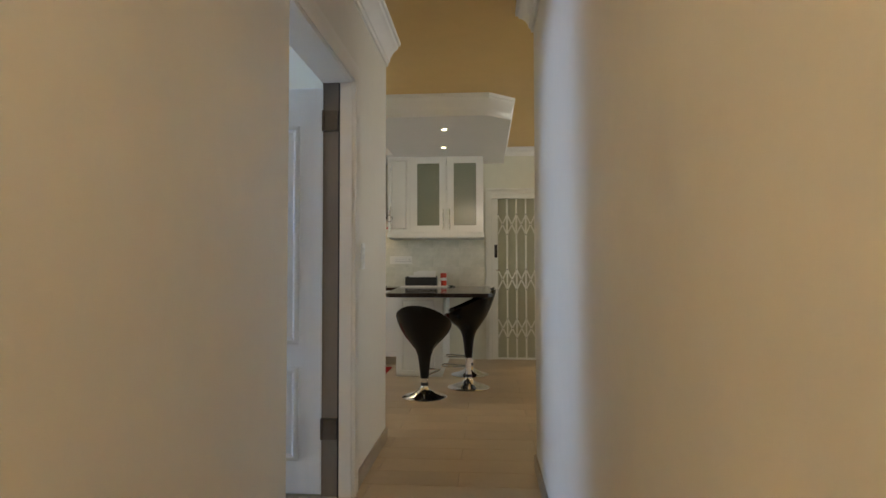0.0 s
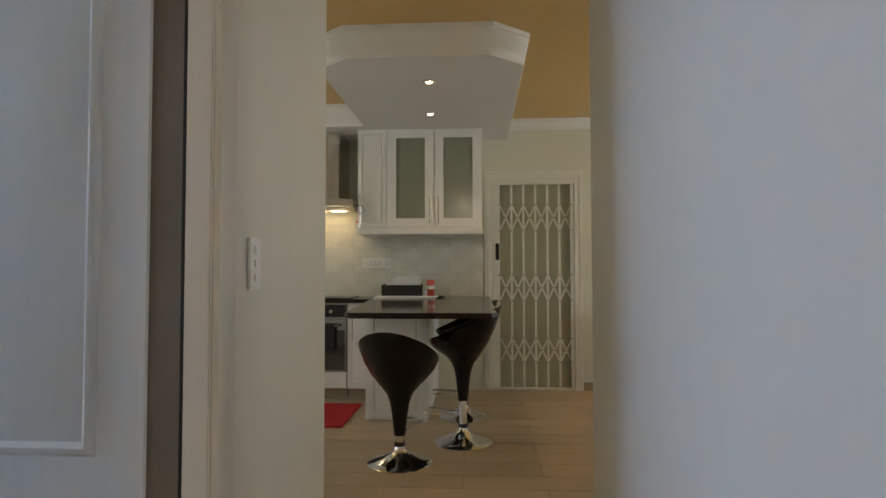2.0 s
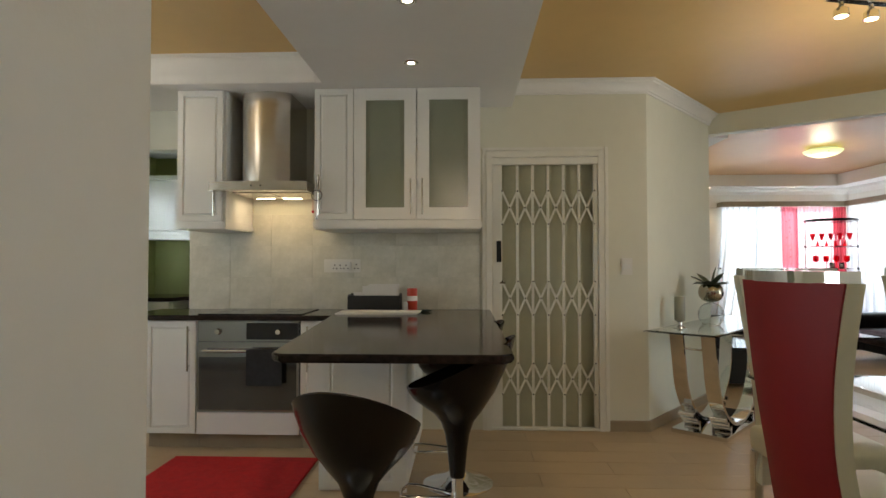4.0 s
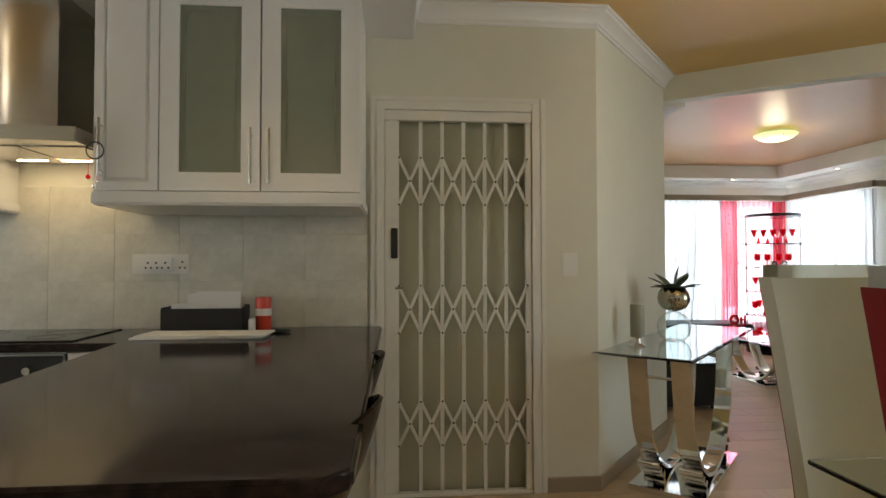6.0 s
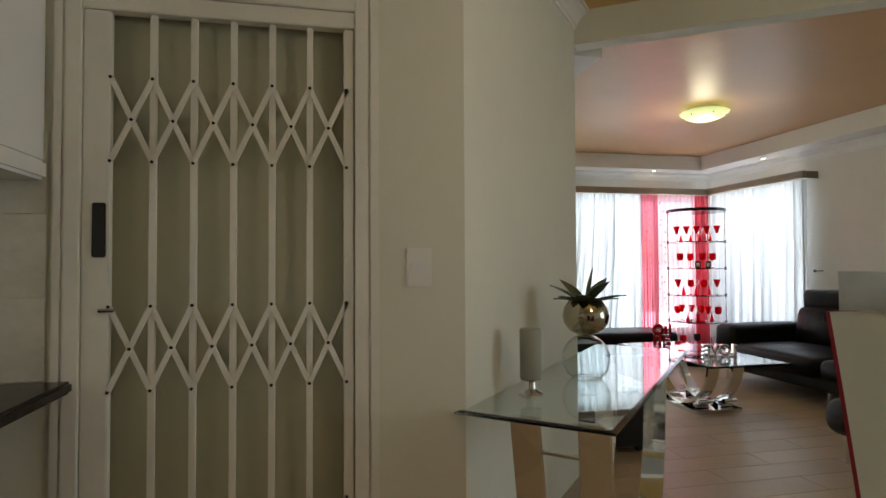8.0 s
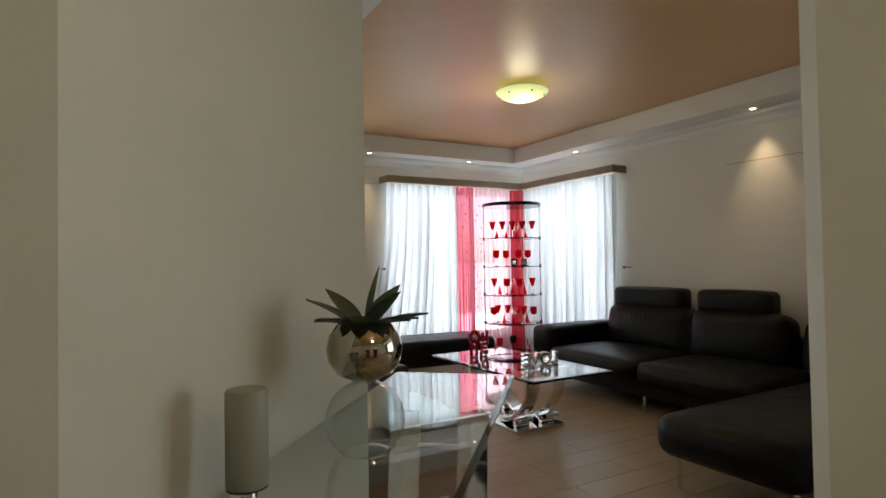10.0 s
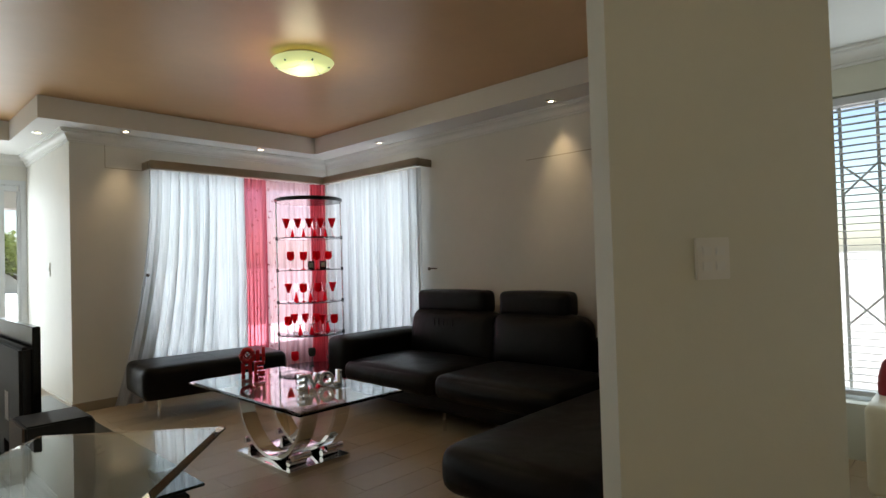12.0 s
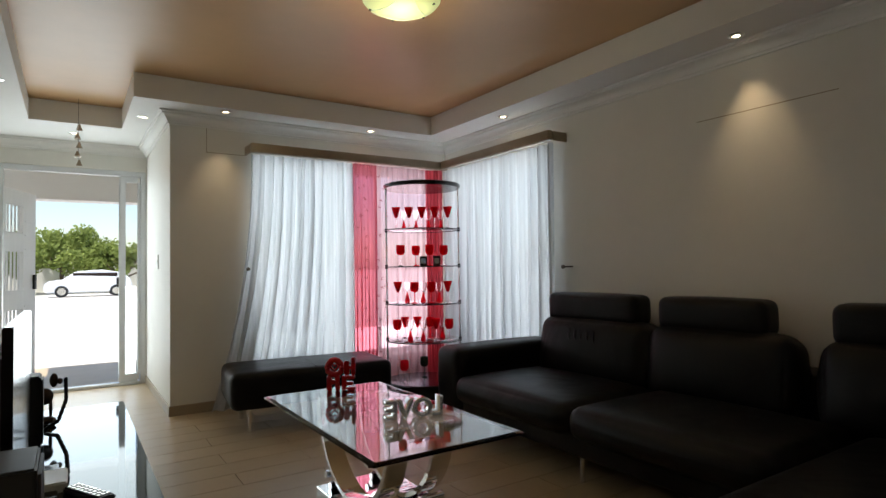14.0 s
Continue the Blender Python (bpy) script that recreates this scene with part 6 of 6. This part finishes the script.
for y in (0.4, 1.1, 1.8, 2.5):
    bm = bmesh.new(); rod(bm, (0, y, 0.38), (0, y, 2.06), 0.002, 5); part("cord", bm, M_PLATE, bl)
boxpart("bottom_rail", (-0.024, 0.024, 0, 3.06, 0.365, 0.39), M_ALU, bl)
og = thing("window_lattice", "white folding burglar lattice behind the dining blind", "security gate", pose(LX + 0.115, 0, 0))
for k in range(17):
    y = 4.28 + k * 0.18
    boxpart("upright", (-0.008, 0.008, y - 0.008, y + 0.008, 0.37, 2.05), M_GATE, og, bevel=0)
for zc in (0.85, 1.62):
    for k in range(16):
        for s in (1, -1):
            bm = bmesh.new()
            a, b = Vector((0, 4.28 + k * 0.18, zc - s * 0.09)), Vector((0, 4.46 + k * 0.18, zc + s * 0.09))
            rod(bm, a, b, 0.006, 5); part("lattice_strap", bm, M_GATE, og)
ac = thing("armchair", "cream armchair with a dark red cushion under the window", "armchair", pose(5.85, 6.55, 0))
for nm, d in (("seat", (-0.35, 0.35, -0.35, 0.35, 0.12, 0.42)), ("back", (0.22, 0.38, -0.40, 0.40, 0.12, 0.62)), ("arm", (-0.35, 0.22, 0.30, 0.42, 0.12, 0.52)), ("arm", (-0.35, 0.22, -0.42, -0.30, 0.12, 0.52))):
    bm = bmesh.new(); cushion(bm, *d, 0.035, 3); part(nm, bm, M_CREAMLEA, ac, smooth=60)
for x in (-0.3, 0.3):
    for y in (-0.33, 0.33):
        boxpart("foot", (x - 0.025, x + 0.025, y - 0.025, y + 0.025, 0, 0.13), M_BLACK, ac)
bm = bmesh.new(); cushion(bm, -0.06, 0.06, -0.2, 0.2, -0.14, 0.14, 0.04, 3, 0.03)
single("scatter_cushion", bm, M_REDLEA, "dark red cushion on the cream armchair", "cushion", smooth=60, m=pose(5.80, 6.72, 0.56, 0, 14, 0))

ORIGIN = HOUSE

window("window_4", pose(-3.41, GY + 1.17, 1.08, 0, 0, 90), 0.44, 0.98, 0, "white aluminium scullery window")
window("window_5", pose(-3.76, 1.70, 0.90, 0, 0, 90), 1.60, 1.20, 1, "white aluminium bedroom window")
# added window, out of view, round the kitchen's fill light
window("added_window", pose(-3.76, 4.18, 0.95, 0, 0, 90), 1.60, 1.15, 1, "white aluminium window added out of view in the kitchen")
# ---- scullery ----
sb = thing("scullery_cabinet", "pale green base cabinets with a dark worktop", "cabinet", pose(-3.34, 8.37, 0))
boxpart("body", (0, 0.55, 0, 0.74, 0.10, 0.86), M_GLOSSWHITE, sb)
boxpart("plinth", (0, 0.50, 0, 0.74, 0, 0.10), M_SKIRT, sb)
boxpart("worktop", (0, 0.60, 0, 0.74, 0.862, 0.90), M_GRANITE, sb, "black stone worktop")
for z0, h in ((0.70, 0.14), (0.50, 0.18), (0.30, 0.18), (0.12, 0.16)):
    dw = part("drawer", raised_door(0.62, h, 0.018, 0.03), M_GLOSSWHITE, sb, m=pose(0.57, 0.05, z0, 0, 0, 90))
    bm = bmesh.new(); rod(bm, (0.2, -0.03, h / 2), (0.42, -0.03, h / 2), 0.006, 8); rod(bm, (0.23, 0, h / 2), (0.23, -0.03, h / 2), 0.005, 6); rod(bm, (0.39, 0, h / 2), (0.39, -0.03, h / 2), 0.005, 6); part("handle", bm, M_STEEL, dw, smooth=40)
tc_ = thing("tall_cabinet", "tall white panelled cupboard inside the scullery", "cupboard", pose(-3.34, GY + 0.17, 0))
boxpart("body", (0, 0.10, 0, 1.15, 0.0, 2.2), M_GLOSSWHITE, tc_)
for z0, h in ((0.1, 1.1), (1.24, 0.9)):
    dw = part("door", raised_door(0.56, h, 0.018, 0.05), M_GLOSSWHITE, tc_, m=pose(0.12, 0.51, z0, 0, 0, 90))
    bm = bmesh.new(); bar_handle(bm, 0.06, 0.1 if z0 > 1 else 0.75, 0.32 if z0 > 1 else 0.97, 0); part("handle", bm, M_STEEL, dw, smooth=40)
wu = thing("wall_cabinet", "pale wall cupboard on the green scullery wall", "cabinet", pose(-3.33, 8.80, 1.55))
boxpart("body", (0, 1.2, 0.02, 0.31, 0, 0.66), M_GLOSSWHITE, wu)
boxpart("light_rail", (-0.005, 1.205, -0.008, 0.31, -0.045, -0.001), M_GLOSSWHITE, wu)
for k in range(2):
    part("door", raised_door(0.59, 0.64, 0.018, 0.05), M_GLOSSWHITE, wu, m=pose(0.005 + k * 0.6, 0, 0.01))
bm = bmesh.new()
box(bm, -2.73, -1.3, 8.55, 9.11, 0.862, 0.90); box(bm, -2.70, -1.3, 8.60, 9.11, 0.10, 0.86)
single("scullery_back_counter", bm, M_GRANITE, "dark stone counter along the scullery wall", "counter")
vb = thing("venetian_blind", "dark slatted blind over the scullery window", "blind", pose(-3.345, GY + 1.17, 0))
boxpart("head_rail", (0, 0.05, 0.0, 0.44, 2.02, 2.06), M_BLACK, vb)
bm0 = bmesh.new(); box(bm0, 0.0, 0.05, 0.01, 0.43, -0.0015, 0.0015)
slat2 = mesh_of("slat", bm0, M_BLACK)
for k in range(22):
    sl = new("slat", slat2); sl.parent = vb; sl.matrix_basis = pose(0, 0, 1.10 + k * 0.0425, 0, -12, 0)
# spoon clock on the kitchen wall
M_CLOCK = material("dull_steel", (0.22, 0.21, 0.19), 0.35, 0.8, vary=0.1)
ck = thing("wall_clock", "dull steel wall clock with spoon-shaped rays", "clock", pose(-3.05, GY, 1.93) @ Matrix.Diagonal((1.25, 1, 1.25, 1)))
bm = bmesh.new(); lathe(bm, [(0, 0.02), (0.06, 0.02), (0.065, 0), (0, 0)], 24, pose(0, 0, 0, 90)); part("dial", bm, M_CLOCK, ck, smooth=40)
for k in range(12):
    a = k * math.pi / 6
    bm = bmesh.new(); rod(bm, (0.06 * math.cos(a), -0.008, 0.06 * math.sin(a)), (0.15 * math.cos(a), -0.008, 0.15 * math.sin(a)), 0.004, 6)
    v_ = bmesh.ops.create_uvsphere(bm, u_segments=10, v_segments=6, radius=0.5)["verts"]
    bmesh.ops.scale(bm, verts=v_, vec=(0.05, 0.008, 0.03)); bmesh.ops.transform(bm, matrix=pose(0.17 * math.cos(a), -0.008, 0.17 * math.sin(a), 0, -math.degrees(a), 0), verts=v_)
    part("spoon", bm, M_CLOCK, ck, smooth=60)

# ---- outside ----
car = thing("parked_car", "white parked hatchback beyond the sunlit yard", "car", pose(3.9, 44.0, -0.13, 0, 0, 0))
bm = bmesh.new()
side_ = [(-2.0, 0.25), (-2.05, 0.65), (-1.9, 0.85), (-1.2, 0.95), (-0.6, 1.38), (0.6, 1.45), (1.5, 1.30), (1.95, 0.95), (2.05, 0.6), (2.0, 0.25)]
l_ = [bm.verts.new((x, -0.82 * (1 if z < 1 else 0.82), z)) for x, z in side_]
r_ = [bm.verts.new((x, 0.82 * (1 if z < 1 else 0.82), z)) for x, z in side_]
bm.faces.new(l_); bm.faces.new(r_[::-1])
for i in range(len(side_)):
    j = (i + 1) % len(side_)
    bm.faces.new((l_[i], r_[i], r_[j], l_[j]))
bevelled(bm, 0.06, 2)
part("body", bm, material("white_car_paint", (0.78, 0.79, 0.80), 0.25, vary=0.02, coat=0.6), car, smooth=40)
for s in (-1, 1):
    bm = bmesh.new(); box(bm, -0.75, 1.3, s * 0.70 - 0.06, s * 0.70 + 0.06, 1.0, 1.28); part("window", bm, M_GRANITE, car, "dark side window")
    for x in (-1.25, 1.25):
        bm = bmesh.new(); rod(bm, (x, s * 0.66, 0.31), (x, s * 0.86, 0.31), 0.31, 24); w_ = part("wheel", bm, M_BLACK, car, smooth=40)
        bm = bmesh.new(); rod(bm, (x, s * 0.855, 0.31), (x, s * 0.87, 0.31), 0.19, 18); part("rim", bm, M_STEEL, w_, smooth=40)


def bush(m, w, h, seed, label):
    t_ = thing("tree", label, "tree", m, "trees beyond the yard")
    rr = random.Random(seed)
    bm = bmesh.new()
    tube(bm, [(0, 0, 0), (0.08, 0.02, h * 0.25), (-0.05, 0.06, h * 0.5), (0.02, 0, h * 0.7)], [0.16, 0.12, 0.08, 0.03], 8)
    for k in range(6):
        a = rr.uniform(0, 6.28)
        tube(bm, [(0.03, 0, h * (0.2 + 0.06 * k)), (w * 0.2 * math.cos(a), w * 0.2 * math.sin(a), h * (0.38 + 0.07 * k)), (w * 0.36 * math.cos(a), w * 0.3 * math.sin(a), h * (0.5 + 0.06 * k))], [0.07, 0.045, 0.015], 6)
    part("trunk", bm, material("bark", (0.14, 0.10, 0.07), 0.9, vary=0.2, bump=0.5), t_)
    verts, faces = [], []
    for c in range(90):
        a, el = rr.uniform(0, 6.28), rr.uniform(-0.2, 1.5)
        rad = rr.uniform(0.45, 1.0)
        cx, cy, cz = w / 2 * rad * math.cos(a) * math.cos(el * 0.8), w / 2.4 * rad * math.sin(a) * math.cos(el * 0.8), h * (0.42 + 0.5 * rad * math.sin(el))
        cr = rr.uniform(0.25, 0.5) * w / 5
        for _ in range(70):
            d = Vector((rr.gauss(0, 1), rr.gauss(0, 1), rr.gauss(0, 1))).normalized() * cr * rr.uniform(0.4, 1.0)
            p = Vector((cx, cy, max(0.15, cz))) + d
            u1 = Vector((rr.gauss(0, 1), rr.gauss(0, 1), rr.gauss(0, 1))).normalized() * rr.uniform(0.10, 0.20)
            u2 = u1.cross(Vector((rr.gauss(0, 1), rr.gauss(0, 1), rr.gauss(0, 1)))).normalized() * rr.uniform(0.06, 0.11)
            i0 = len(verts)
            verts += [p - u1, p + u2, p + u1, p - u2]
            faces.append((i0, i0 + 1, i0 + 2, i0 + 3))
    me_ = bpy.data.meshes.new("crown")
    me_.from_pydata([tuple(v) for v in verts], [], faces)
    me_.materials.append(M_FOLIAGE)
    ob = new("crown", me_); ob.parent = t_
    return t_


M_FOLIAGE = sheer("green_foliage", (0.33, 0.40, 0.12), 0.55, 0.0, vary=0.15, stretch=(0.6, 0.6, 0.6))
for x, y, w, h, sd in ((-1.6, 50, 7, 3.9, 1), (2.6, 52, 7.5, 4.4, 2), (6.2, 51, 7, 3.6, 3), (-5.6, 52, 7, 4.6, 4), (10.5, 53, 8, 4.0, 5)):
    bush(pose(x, y, -0.13, 0, 0, sd * 50), w, h, sd, "leafy green tree beyond the sunlit yard")
bm = bmesh.new(); box(bm, -18, 20, 55.0, 55.3, -0.13, 1.7)
structure("backdrop_boundary_wall", bm, M_WHITE, "white boundary wall beyond the trees", "wall")

# ---- tiles: wall behind the worktop, then the floor ----
wt = structure("wall_tiling", (lambda b: (box(b, -1.92, 0.31, GY - 0.004, GY - 0.0005, 0.90, 1.62), b)[1])(bmesh.new()), M_WTILE, "marbled cream wall tiles behind the worktop", "tiling")
bm0 = bmesh.new(); box(bm0, 0.0008, 0.3177, -0.0045, 0, 0.0008, 0.2392); bevelled(bm0, 0.0008, 1)
wtile = mesh_of("wall_tile", bm0, M_WTILE)
for i in range(7):
    for j in range(3):
        tl = new("wall_tile", wtile)
        tl.parent = wt
        tl.matrix_basis = pose(-1.92 + i * 0.3185, GY - 0.004, 0.90 + j * 0.24)

PWID, PLEN = 0.205, 0.90
bm0 = bmesh.new(); box(bm0, 0.0015, PLEN - 0.0015, 0.0015, PWID - 0.0015, -0.006, 0.0)
tile_me = mesh_of("floor_tile", bm0, M_TILE)
rest = bmesh.new()
near = 0
for j in range(-8, 76):
    y = j * PWID
    for i in range(-5, 8):
        x = i * PLEN + (0.45 if j % 2 else 0.0) + 0.18
        if x + PLEN < -3.6 or x > 6.4 or y < -1.5 or y > EY:
            continue
        if near < 298 and ((-1.3 < x < 1.7 and 1.6 < y < 7.0) or (1.6 < x < 4.9 and 5.8 < y < 11.6)):
            t_ = new("floor_tile", tile_me)
            t_.parent = FLOOR
            t_.matrix_basis = pose(x, y, 0)
            near += 1
        else:
            box(rest, x + 0.0015, x + PLEN - 0.0015, y + 0.0015, y + PWID - 0.0015, -0.006, 0.0)
rs = new("floor_tiles", mesh_of("floor_tiles", rest, M_TILE))
rs.parent = FLOOR
tagged(rs, "remaining beige floor tiles", kind="stuff")
